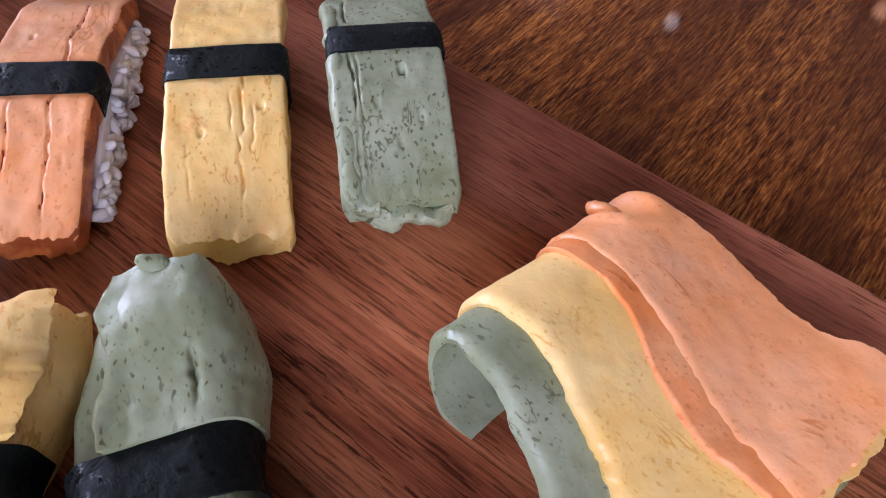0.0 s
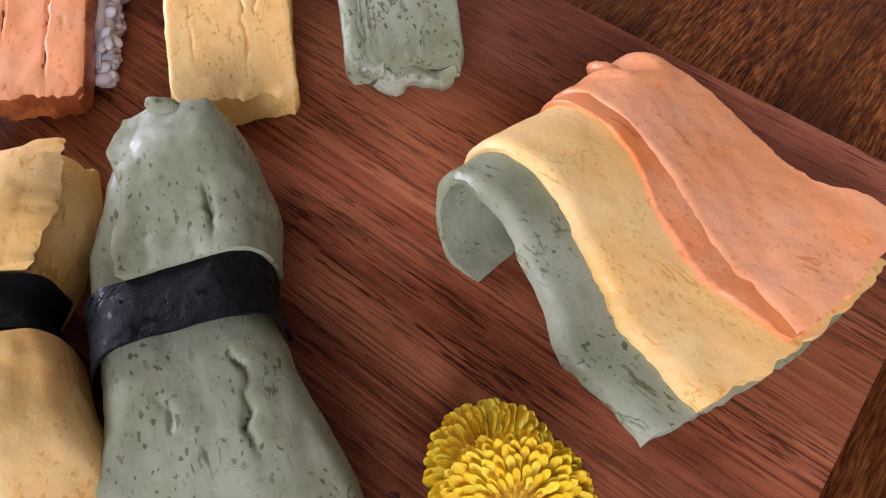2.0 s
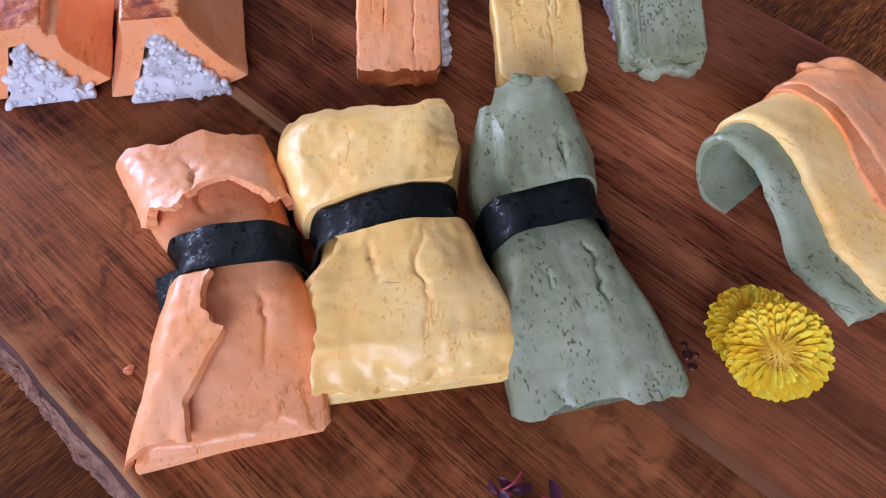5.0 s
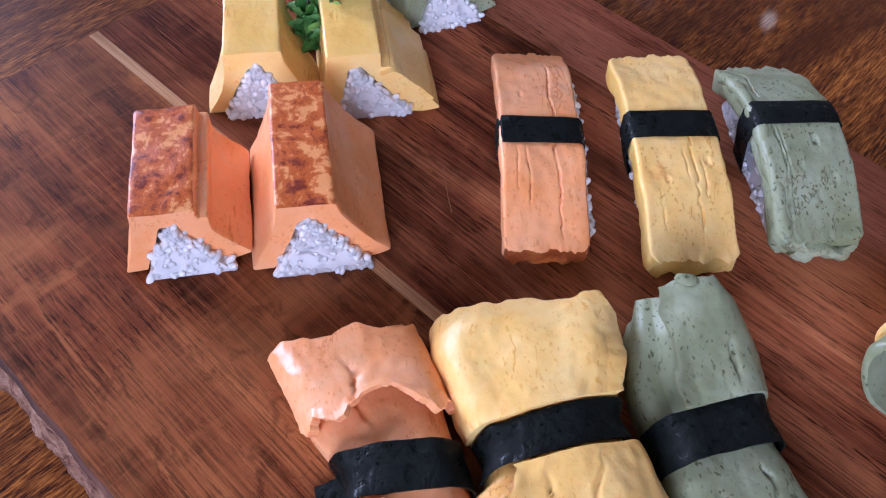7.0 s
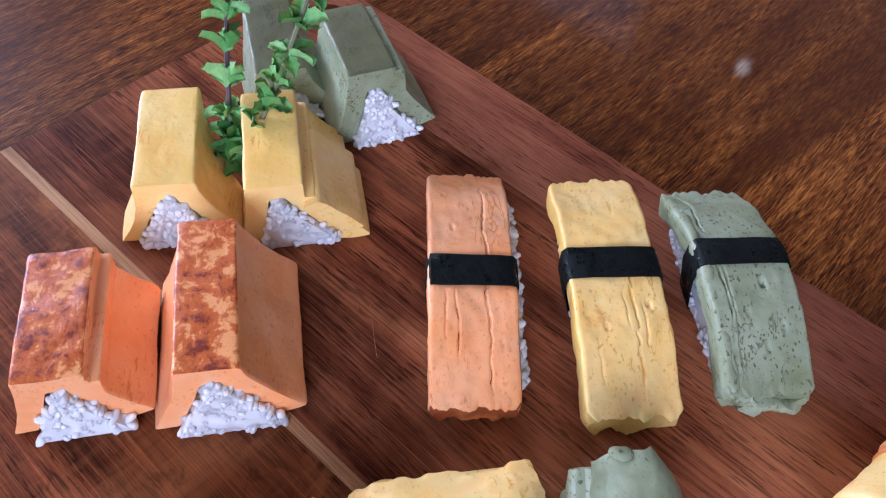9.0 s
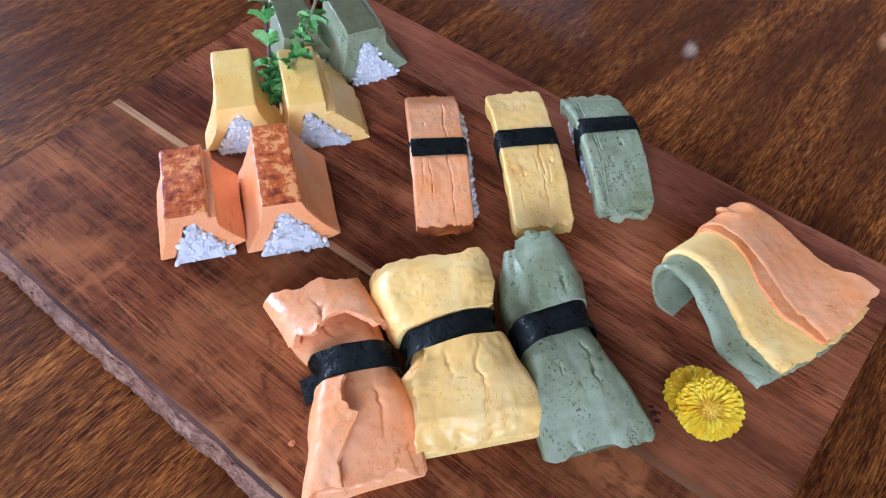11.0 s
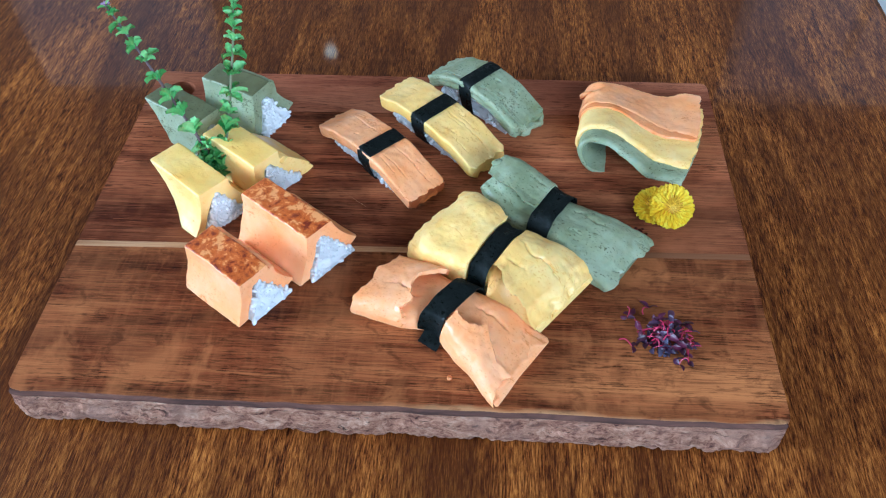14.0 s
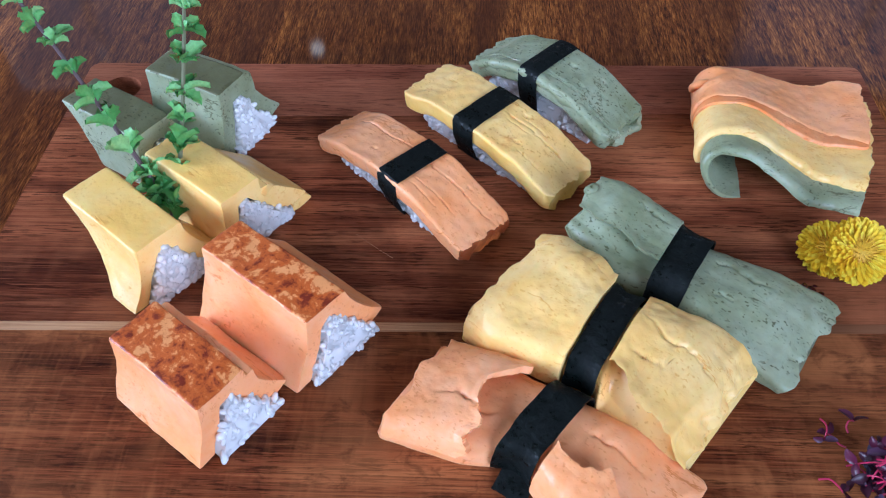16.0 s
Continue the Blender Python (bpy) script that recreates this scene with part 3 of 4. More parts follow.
# ---------------------------------------------------------------- saddle pieces
def saddle(x, y, heading, L, top_w, base_l, base_r, h, leg, mat, top_mat, label, seed, step_r=0.0, flare=0.3, under=0.0, flap=False):
    """Thick egg block split from below, its two legs spread over rice. u runs to the open front end; x, y: middle of the back end."""
    ob = thing("egg_saddle_sushi", on_board(x, y, heading), label, "sushi", "egg saddles")
    ht = top_w / 2
    def side(b, z0, p):
        return [(ht + (b - ht) * (1 - f) ** p, z0 + (h - z0) * f) for f in (.2, .4, .6, .8)]
    pl, pr = 1.0 + flare * 2.0, 1.25 + flare
    poly = [(-ht, h)] + [(-x, z) for x, z in side(base_l, .4, pl)[::-1]] + [(-base_l, .4), (-base_l + leg, .2), (-2.5, h - leg), (2.5, h - leg),
            (base_r - leg * 1.1, .3), (base_r, 4.0)] + side(base_r, 4.0, pr)
    if step_r:
        poly = poly[:-1] + [(ht + 3.5, h - step_r), (ht, h - step_r - .3)]
    poly.append((ht, h))
    ring = rounded(poly, 1.0, 3, 1.6)

    def tuck(u, z):     # the back end slants in under the top
        return L - (L - u) * (1 - under * max(0.0, 1 - z / h))
    cx, cz = 0.0, h * .55
    st = [0.0, 0.5, 1.4] + [1.4 + (L - 2.8) * i / 22 for i in range(1, 22)] + [L - 1.4, L - .5, L]
    rings = []
    for u in st:
        ins = 0.98 if u in (0.0, L) else 0.994 if u in (.5, L - .5) else 1.0
        sag = 0.8 * math.sin(u / L * math.pi)
        rings.append([(tuck(u, p.y) + 0.8 * noise.noise(Vector((p.x / 12, p.y / 12, seed))), cx + (p.x - cx) * ins,
                       max(0.1, cz + (p.y - cz) * ins + (sag - .4) * p.y / h)) for p in ring])
    bm = loft(rings)
    roughen(bm, [(0.6, 18), (0.3, 5)], seed, 0.1)
    bm.normal_update()
    for f in bm.faces:
        c = f.calc_center_median()
        if f.normal.z > .72 and c.z > (h - 3.2) * K and abs(c.y) < (ht + .4) * K:
            f.material_index = 1
    part("egg_block", bm, [mat, top_mat], ob)

    def sample(rng):
        end = rng.random()
        z = rng.uniform(0.8, h - leg * 1.15)
        u = L - .5 + rng.uniform(-.7, .3) + 2.6 * (1 - z / h) if end < .85 else tuck(rng.uniform(.5, 2), z)
        wl, wr = (base_l - leg) * (1 - z / (h - leg)), (base_r - leg) * (1 - z / (h - leg))
        if end < .16:
            z, u = 1.4, L + rng.uniform(1.4, 3.2)
            return u, rng.uniform(-base_l + leg + 1, base_r - leg), z
        return u, rng.uniform(-wl, wr + 1), z
    apex = h - leg * 1.1
    core = loft([[(tuck(u, 0) + e, -base_l + leg + .5, .3), (tuck(u, apex), 0, apex), (tuck(u, 0) + e, base_r - leg, .3)] for u, e in ((1.5, 0), (L + 1.5, 2.5))])
    rice_part(ob, sample, 150, seed, core)
    if flap:        # a loose second layer leaning on the open side
        sec = rounded([(ht - 1, h - 10), (ht + 4.5, h - 7.5), (base_r + 3, 6.5), (base_r + 2, 2.5), (base_r - 4, 2.5)], 1.0, 3, 1.6)
        rings = []
        for i in range(15):
            u = L * .3 + (L * .72 + 1.5) * i / 14
            rings.append([(u + 1.2 * noise.noise(Vector((p.x / 5, p.y / 5, seed))) * (i == 14), p.x * (.99 if i in (0, 14) else 1), p.y) for p in sec])
        part("loose_flap", roughen(loft(rings), [(.5, 12), (.3, 4)], seed, .1), mat, ob)
        sec = rounded([(base_r - 7, .3), (base_r + 1.5, .3), (base_r + 5, 1.5), (base_r + 2, 5.5), (base_r - 5, 4.5)], .8, 3, 1.2)
        rings = [[(L * .4 + (L * .6 + 3) * i / 9, p.x * (.99 if i in (0, 9) else 1), p.y) for p in sec] for i in range(10)]
        part("lower_flap", roughen(loft(rings), [(.5, 9), (.3, 3)], seed + 2, .1), mat, ob)
    return ob


def heading_of(x0, y0, x1, y1):
    return math.degrees(math.atan2(y1 - y0, x1 - x0)), math.hypot(x1 - x0, y1 - y0)


a, L = heading_of(87, 85, 124, 58)
saddle(87, 85, a, L, 20, 18.5, 24, 29.5, 7.4, m_orange, m_crust_o, "salmon-orange egg saddle with scorched top over rice", 1.0, step_r=4)
a, L = heading_of(110, 123, 154, 90)
saddle(110, 123, a, L, 18.5, 21, 26, 32, 7.4, m_orange, m_crust_o, "salmon-orange egg saddle with scorched top over rice", 2.0)
a, L = heading_of(46.5, 153, 85, 123)
saddle(46.5, 153, a, L, 21, 21, 23, 29.5, 7.0, m_yellow, m_crust_y, "yellow egg saddle over rice with a golden top", 3.0, flare=.6, under=.72)
a, L = heading_of(72, 178, 111, 149)
saddle(72, 178, a, L, 20, 14, 27, 29, 7.0, m_yellow, m_crust_y, "yellow egg saddle over rice with a split side", 4.0, step_r=7, flap=True)
a, L = heading_of(20, 218, 62, 192)
saddle(20, 218, a, L, 20, 16, 23, 25, 9, m_green, m_crust_g, "olive-green egg saddle over rice behind the herb", 5.0, under=.5)
a, L = heading_of(58, 228, 96, 209.5)
saddle(58, 228, a, L, 19, 17, 27, 35, 8.5, m_green, m_crust_g, "olive-green egg saddle over rice with a gap at its ridge", 6.0, step_r=2)

# ---------------------------------------------------------------- strip nigiri
def nigiri(x, y, heading, L, w, th, prof, band, mat, edge, label, seed, cracks=(), rice_v=0.0, pits=(), one_side=False):
    """A strip of egg bent over rice and tied with a band. prof: height of the strip's upper face along its length."""
    ob = thing("egg_nigiri", on_board(x, y, heading), label, "sushi", "egg nigiri")
    sec = rounded([(-w / 2, 0), (w / 2, 0), (w / 2, -th), (-w / 2, -th)], 1.5, 4, 0.35)
    n = int(L / 1.1)
    rings = []
    ends = {0: .90, 1: .965, n - 1: .965, n: .90}
    for i in range(n + 1):
        s = i / n
        u, z = L * s, curve(prof, s)
        dz = (curve(prof, min(1, s + .02)) - curve(prof, max(0, s - .02))) / (L * .04)
        tl = math.atan(dz) * .8
        k = ends.get(i, 1.0)
        wob = 1 + 0.035 * noise.noise(Vector((s * 6, seed, 0)))
        ring = []
        for p in sec:
            v, q = p.x * k * wob, (p.y + th / 2) * k - th / 2
            if p.y > -0.6:
                for c0, amp, s0, s1, deep in cracks:
                    cv = c0 + .6 * amp * noise.noise(Vector((s * 7, c0, seed))) + .35 * amp * noise.noise(Vector((s * 31, c0, seed)))
                    on = min(1, (s - s0) * 14, (s1 - s) * 14) * max(0.0, min(1, .75 + 1.6 * noise.noise(Vector((s * 17, c0, 3.0)))))
                    if s0 < s < s1 and abs(v - cv) < 0.5:
                        q -= .8 * deep * on * (1 - abs(v - cv) / 0.5)
                for ps, pv, pr, deep in pits:
                    d2 = ((u - ps * L) ** 2 * .6 + (v - pv) ** 2) / pr ** 2
                    q -= deep * math.exp(-d2 * d2)
            rag = (2.4 * noise.noise(Vector((p.x / 5, p.y / 4, seed + (s > .5)))) + 1.2 * noise.noise(Vector((p.x / 1.8, p.y / 2, seed)))) * max(0, 1 - min(i, n - i) / 3)
            ring.append((u - q * math.sin(tl) + rag, v, max(.2, z + q * math.cos(tl))))
        rings.append(ring)
    bm = loft(rings)
    roughen(bm, [(0.7, 14), (0.35, 4)], seed, 0.15)
    bm.normal_update()
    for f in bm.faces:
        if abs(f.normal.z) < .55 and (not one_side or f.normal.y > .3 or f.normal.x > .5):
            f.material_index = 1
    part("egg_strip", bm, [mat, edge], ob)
    # band round strip and rice
    b0, b1 = band
    rows_a, rows_b = [], []
    for i in range(9):
        s = (b0 + (b1 - b0) * i / 8) / L
        z, u = curve(prof, s), s * L
        path = [(-w / 2 + 6, .3), (-w / 2 + 2.6, 1.0), (-w / 2 + 1.2, z * .3), (-w / 2 - .8, z - th - .3), (-w / 2 - .8, z - 1.5), (-w / 2 + .9, z + .55), (-w / 4, z + .75), (0, z + .8),
                (w / 4, z + .75), (w / 2 - .9, z + .55), (w / 2 + .8, z - 1.5), (w / 2 + .8, z - th - .3), (w / 2 - 1.2, z * .3), (w / 2 - 2.6, 1.0), (w / 2 - 6, .3)]
        jig = 0.5 * noise.noise(Vector((i * 2.0, seed, 0)))
        rows_a.append([(u + .5 * noise.noise(Vector((v / 9, q / 9, seed + (i > 4)))), v, q + .2 * jig) for v, q in path])
        rows_b.append([(u, v * .975, max(.2, q - .45)) for v, q in path])
    part("nori_band", roughen(shell(rows_a, rows_b), [(.25, 5)], seed, .1), m_nori, ob, "dry black-green seaweed band")

    def sample(rng):
        u = L * rng.uniform(.13, .88)
        top = max(3.0, curve(prof, u / L) - th - 1)
        side = rng.choice((-1, 1))
        z = rng.uniform(.5, top)
        return u, max(0, side) * rice_v + side * (w / 2 - 5.2 - 2.5 * (z / top - .4) ** 2 + rng.uniform(-.6, .3)), z
    core = loft([[(L * s, -w / 2 + 4.4, .3), (L * s, -w / 2 + 4.4, max(1.5, curve(prof, s) - th)), (L * s, w / 2 - 4.4 + rice_v * .75, max(1.5, curve(prof, s) - th)), (L * s, w / 2 - 4.4 + rice_v * .75, .3)]
                 for s in (.14, .3, .5, .7, .86)])
    rice_part(ob, sample, 240, seed, core)
    return ob


a, L = heading_of(141, 214, 210, 143)
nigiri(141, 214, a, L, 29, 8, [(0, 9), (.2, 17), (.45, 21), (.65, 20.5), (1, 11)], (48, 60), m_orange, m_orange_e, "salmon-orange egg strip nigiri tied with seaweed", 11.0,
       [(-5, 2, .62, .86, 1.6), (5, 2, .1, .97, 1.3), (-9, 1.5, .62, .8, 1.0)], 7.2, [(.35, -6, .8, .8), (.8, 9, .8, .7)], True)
a, L = heading_of(180, 239, 247, 176)
nigiri(180, 239, a, L, 31, 9, [(0, 17), (.25, 21.5), (.5, 21), (.75, 18), (1, 9.5)], (35, 47), m_yellow_b, m_crust_y, "yellow egg strip nigiri tied with seaweed", 12.0,
       [(4, 3, .45, .95, 1.8), (7, 2, .6, .8, 1.2), (1, 2, .55, .72, 1.0), (-9, 2, .7, .9, .8)], -.5, [(.7, -6, .9, .9), (.62, 9, 1.0, 1.0)])
a, L = heading_of(211, 268, 273, 210)
green_nigiri = nigiri(211, 268, a, L, 30, 9, [(0, 13), (.2, 22), (.45, 27), (.7, 24.5), (1, 14)], (33, 44), m_green, m_green, "olive-green egg strip nigiri tied with seaweed", 13.0,
       [(-9.5, 1.5, .05, .95, 2.6), (-8, 2, .5, .95, 1.5)], -.5, [(.60, 3.5, 1.1, 1.8), (.78, 7, .8, 1.0), (.72, -4, .8, .9), (.84, 1, .8, .8)])

# ---------------------------------------------------------------- tied bundles
def bundle(x, y, heading, L, widths, heights, band, mat, inner_mat, label, seed, flaps, bow=((0, 0), (1, 0)), lean=0.0, grooves=(), tail=False, sunk=()):
    """A rolled egg sheet pinched by a seaweed band. widths, heights: half width and height along the length. flaps: pieces of the outer wrap
    (from s, to s, from angle, to angle, which edge is ragged, how far it lifts)."""
    ob = thing("egg_bundle", on_board(x, y, heading), label, "sushi", "tied egg bundles")
    mid = (band[0] + band[1]) / 2 / L

    def point(s, th, off=0.0, low=1.0):
        """th 0: +v side at the board, pi: -v side."""
        a, h = curve(widths, s), curve(heights, s) * low
        c, q = math.cos(th), math.sin(th)
        v = (a + off) * math.copysign(abs(c) ** .62, c)
        z = (h * (0.93 + .14 * noise.noise(Vector((s * 4, th * 1.3, seed))))) * abs(q) ** .55 + off * (q if q > .25 else .25)
        if off != 1.5 and off != .9:
            pinch = math.exp(-((s - mid) / .2) ** 2)
            z += .3 * pinch * noise.noise(Vector((v / 4, seed, s * 3))) * q
            for g0, g1, gv, gw, deep in grooves:
                if g0 < s < g1:
                    c2 = gv + 5 * (s - g0) + 3.2 * noise.noise(Vector((s * 9, gv, seed))) + 1.2 * noise.noise(Vector((s * 30, gv, seed)))
                    d = v - c2
                    fall = math.exp(-(d / (gw * .42)) ** 2) if d < 0 else math.exp(-(d / (gw * .7)) ** 1.4)
                    z -= deep * fall * min(1, (s - g0) * 16, (g1 - s) * 16) * max(.25, .8 + noise.noise(Vector((s * 13, gv, 9.0)))) * q
        rag = 4.2 * (noise.noise(Vector((v / 12, z / 9, seed + (s > .5)))) + .28 * noise.noise(Vector((v / 4, z / 3, seed + 4.0 + (s > .5)))))
        end = max(0.0, (s - .86) / .14) ** 2 - max(0.0, (.12 - s) / .12)
        u = L * s + rag * (1.5 if s > .5 else 1.0) * abs(end) + lean * v * max(0.0, 1 - abs(s - mid) * 3.5)
        return (u, v + curve(bow, s), max(.2, z))
    n, m = 96, 190
    rings = []
    for i in range(n + 1):
        s = i / n
        ring = [point(s, math.pi * k / m, 0.0, .80) for k in range(m + 1)]
        c0 = curve(bow, s)
        for s0, s1, t0, kv, kz in sunk:     # the side that the outer wrap leaves bare
            in_s = max(0.0, min(1.0, (s - s0) * 20, (s1 - s) * 20))
            for k in range(m + 1):
                f = in_s * max(0.0, min(1.0, (math.pi * k / m - t0) * 4))
                p = ring[k]
                ring[k] = (p[0], c0 + (p[1] - c0) * (1 + (kv - 1) * f), max(.2, p[2] * (1 + (kz - 1) * f)))
        ring += [(ring[-1][0] * (.5 + f / 2) + ring[0][0] * (.5 - f / 2), c0 + (ring[-1][1] - c0) * f, .15) for f in (.6, .2, -.2, -.6)]
        if i in (0, n):
            ring = [(p[0], c0 + (p[1] - c0) * .96, p[2] * .86 + .2) for p in ring]
        rings.append(ring)
    part("egg_roll", roughen(loft(rings), [(.4, 13), (.3, 3.5)], seed, .1), inner_mat, ob)
    for s0, s1, t0, t1, rag_edge, lift in flaps:
        ga, gb = [], []
        ns, nt = 60, 140
        for i in range(ns + 1):
            s = sm = s0 + (s1 - s0) * i / ns
            e = .24 * noise.noise(Vector((s * 6, seed, 2.0))) + .07 * noise.noise(Vector((s * 22, seed, 5.0))) + .022 * noise.noise(Vector((s * 48, seed, 5.0)))
            ra, rb = [], []
            for k in range(nt + 1):
                f = k / nt
                a0, a1 = (t0, t1) if rag_edge == 2 else (t0 + e, t1) if rag_edge == 0 else (t0, t1 + e)
                th = a0 + (a1 - a0) * f
                near = min(1.0, (1 - f if rag_edge else f) * 9)
                if rag_edge == 2:
                    cut_off = .12 * noise.noise(Vector((th * 1.7, seed, 1.0))) + .022 * noise.noise(Vector((th * 7, seed, 3.0))) + .007 * noise.noise(Vector((th * 24, seed, 3.0)))
                    s = sm + cut_off * (i / ns) ** 2
                    near = min(1.0, (1 - i / ns) * 8)
                lip = lift * (1 - near) * (.9 + 3.6 * abs(noise.noise(Vector((s * 5, seed, 6.0)))))
                ra.append(point(s, th, 2.6 + lip))
                rb.append(point(s, th, .2 + lip * .9))
            ga.append(ra); gb.append(rb)
        part("outer_wrap", roughen(shell(ga, gb), [(.4, 13), (.3, 3.5)], seed, .1), mat, ob)
    ga, gb = [], []
    for i in range(11):
        s = (band[0] + (band[1] - band[0]) * i / 10) / L
        ga.append([tuple(Vector(point(s, .04 + (math.pi - .08) * k / 44, 1.5)) * 1) for k in range(45)])
        gb.append([point(s, .04 + (math.pi - .08) * k / 44, .9) for k in range(45)])
    part("nori_band", roughen(shell(ga, gb), [(.5, 8), (.2, 3)], seed, .1), m_nori, ob, "glossy black seaweed band")
    if tail:
        t = curve(widths, mid) + 1 - curve(bow, mid)
        u = (band[0] + band[1]) / 2
        ga = [[(u - 6 + 12 * i / 6, -t - 8 * k / 6, 3.5 - 2.6 * k / 6 + .4 * math.sin(i + k)) for k in range(7)] for i in range(7)]
        gb = [[(p[0], p[1], p[2] - .6) for p in r] for r in ga]
        part("nori_tail", shell(ga, gb), m_nori, ob, "loose end of the seaweed band")
    return ob


a, L = heading_of(184, 75, 268, 23)
bundle(184, 75, a, L, [(0, 21), (.25, 20), (.5, 16), (.75, 22), (1, 25)], [(0, 12), (.2, 16), (.5, 19), (.75, 17), (1, 7)], (41, 55), m_orange, m_orange,
       "salmon-orange rolled egg bundle tied with seaweed", 21.0, [(.57, .98, 1.75, PI - .05, 0, .25), (.02, .30, .25, 2.85, 2, .6)],
       bow=((0, 0), (.25, 5), (.5, 10), (.75, 6), (1, 0)), lean=.18, grooves=[(.6, .85, 6, 1.5, 1.5), (.1, .35, -4, 1.5, 1.4)], tail=True)
a, L = heading_of(217, 122, 289, 65)
bundle(217, 122, a, L, [(0, 27), (.15, 28), (.35, 24), (.5, 19), (.65, 24), (.85, 31.5), (1, 35)], [(0, 14), (.12, 20), (.3, 22.5), (.5, 23), (.75, 21.5), (.92, 13.5), (1, 5)], (40, 52), m_yellow, m_yellow_b,
       "pale yellow rolled egg bundle tied with seaweed", 22.0, [(.58, 1.0, .08, 1.98, 1, 1.0), (.02, .425, .80, PI - .05, 0, 1.0)], bow=((0, 0), (.6, 0), (1, -3.5)), lean=-.16,
       grooves=[(.62, .80, -6, 1.2, 1.3), (.60, .92, 7, 1.2, 1.5), (.72, .84, -1, 1.0, 1.0)], sunk=[(.58, 1.1, 1.75, 1.28, .50)])
a, L = heading_of(250, 155, 330, 97)
green_bundle = bundle(250, 155, a, L, [(0, 12), (.1, 16), (.25, 19), (.45, 17), (.6, 18), (.8, 23), (1, 25)], [(0, 24), (.12, 25), (.3, 21), (.5, 21), (.75, 19), (.92, 12), (1, 6)], (38, 52), m_green, m_green,
       "olive-green rolled egg bundle tied with seaweed", 23.0, [(.02, .385, .08, 1.85, 1, 1.0)], bow=((0, 0), (.45, -3), (.7, -1), (1, 0)), lean=-.1,
       grooves=[(.56, .74, 0, 1.1, 1.6), (.56, .78, 7, 1.2, 2.2), (.2, .36, 8, 1.2, 1.8), (.6, .72, -6, 1.1, 1.3)], sunk=[(-.1, .42, 1.75, 1.0, .93)])

# ---------------------------------------------------------------- three-colour drape
drape = thing("layered_egg_drape", on_board(350, 205), "folded stack of green, yellow and orange egg sheets", "egg sheets")
FRONT = [(0, (321, 176, .5)), (.10, (311, 178, 3)), (.20, (305.5, 181, 11)), (.30, (309, 183, 18)), (.42, (319, 181, 18.5)), (.56, (331, 177, 12.5)), (.72, (343, 172, 5)), (.86, (354, 168, 1.5)), (1, (368, 165, .5))]
BACK = [(0, (328, 238, .5)), (.10, (322, 243, 1)), (.20, (319, 247, 3.5)), (.28, (322, 249, 7)), (.36, (331, 250.5, 6)), (.46, (339, 249.5, 4.5)), (.6, (351, 247, 2)), (.72, (362, 246, .6)), (.86, (377, 248, .2)), (1, (392, 246, .2))]


def spline(stops, q):
    """Catmull-Rom through (position, point)."""
    for i in range(len(stops) - 1):
        if q <= stops[i + 1][0] or i == len(stops) - 2:
            t = (q - stops[i][0]) / (stops[i + 1][0] - stops[i][0])
            a, b, c, d = (Vector(stops[max(0, min(len(stops) - 1, k))][1]) for k in (i - 1, i, i + 1, i + 2))
            return .5 * (2 * b + (c - a) * t + (2 * a - 5 * b + 4 * c - d) * t * t + (3 * b - a - 3 * c + d) * t ** 3)


def drape_point(q, v, lift):
    q = min(1.0, max(0.0, q))
    a, b = spline(FRONT, q), spline(BACK, q)
    e = .004
    a2, a1 = spline(FRONT, min(1, q + e)), spline(FRONT, max(0, q - e))
    d = (a2 - a1).normalized()
    nrm = Vector((0, 1, 0)).cross(d).normalized() * -1
    if nrm.z < 0 and q > .3:
        nrm = -nrm
    p = a.lerp(b, v) + nrm * lift
    p.x += 5 * math.sin(PI * min(1, max(0, v))) * q * q
    if lift > 4:        # small pocket at the peak of the top sheet
        d2 = ((q - .27) / .055) ** 2 + ((v - .90) / .09) ** 2
        p.z += 1.6 * math.exp(-(math.sqrt(d2) - 1.1) ** 2 * 5) - 1.8 * math.exp(-d2 * 2)
    return (p.x - 350, p.y - 205, max(.2, p.z))


def sheet(name, mat, v0, v1_at, q0, q1, lift, thick, seed, label):
    ga, gb = [], []
    for i in range(71):
        f = i / 70
        q = q0 + (q1 - q0) * f
        r0 = .034 * noise.noise(Vector((q * 6, seed, 0))) + .010 * noise.noise(Vector((q * 23, seed, 2))) + .005 * noise.noise(Vector((q * 70, seed, 2)))
        v1 = v1_at(q) if callable(v1_at) else v1_at
        ra, rb = [], []
        for k in range(37):
            g = k / 36
            v = v0(q) + r0 + (v1 - v0(q)) * g
            w = q + (.022 * noise.noise(Vector((v * 14, seed, 8))) + .012 * noise.noise(Vector((v * 45, seed, 8)))) * max(0.0, f - .9) * 10
            ra.append(drape_point(w, v, lift + thick * (1 if k > 1 else .85 if k else .45)))
            rb.append(drape_point(w, v, lift))
        ga.append(ra); gb.append(rb)
    return part(name, roughen(shell(ga, gb), [(.6, 12), (.3, 4)], seed, .1), mat, drape, label)


sheet("green_sheet", m_green, lambda q: 0.0, .75, 0, 1, 0, 3.5, 31.0, "olive-green egg sheet")
sheet("yellow_sheet", m_yellow, lambda q: .20 - .06 * q, .85, .17, .99, 3.4, 3.0, 32.0, "pale yellow egg sheet")
sheet("orange_sheet", m_orange, lambda q: .67 - .22 * q, 1.0, .13, .97, 6.1, 2.1, 33.0, "salmon-orange egg sheet")

sheet("fried_edge", m_orange_strip, lambda q: .665 - .22 * q - .095 * max(0.0, math.sin(PI * (q - .14) / .84)) ** .6, lambda q: .76 - .22 * q, .14, .97, 5.7, 1.9, 34.0, "browner fried edge of the orange sheet")

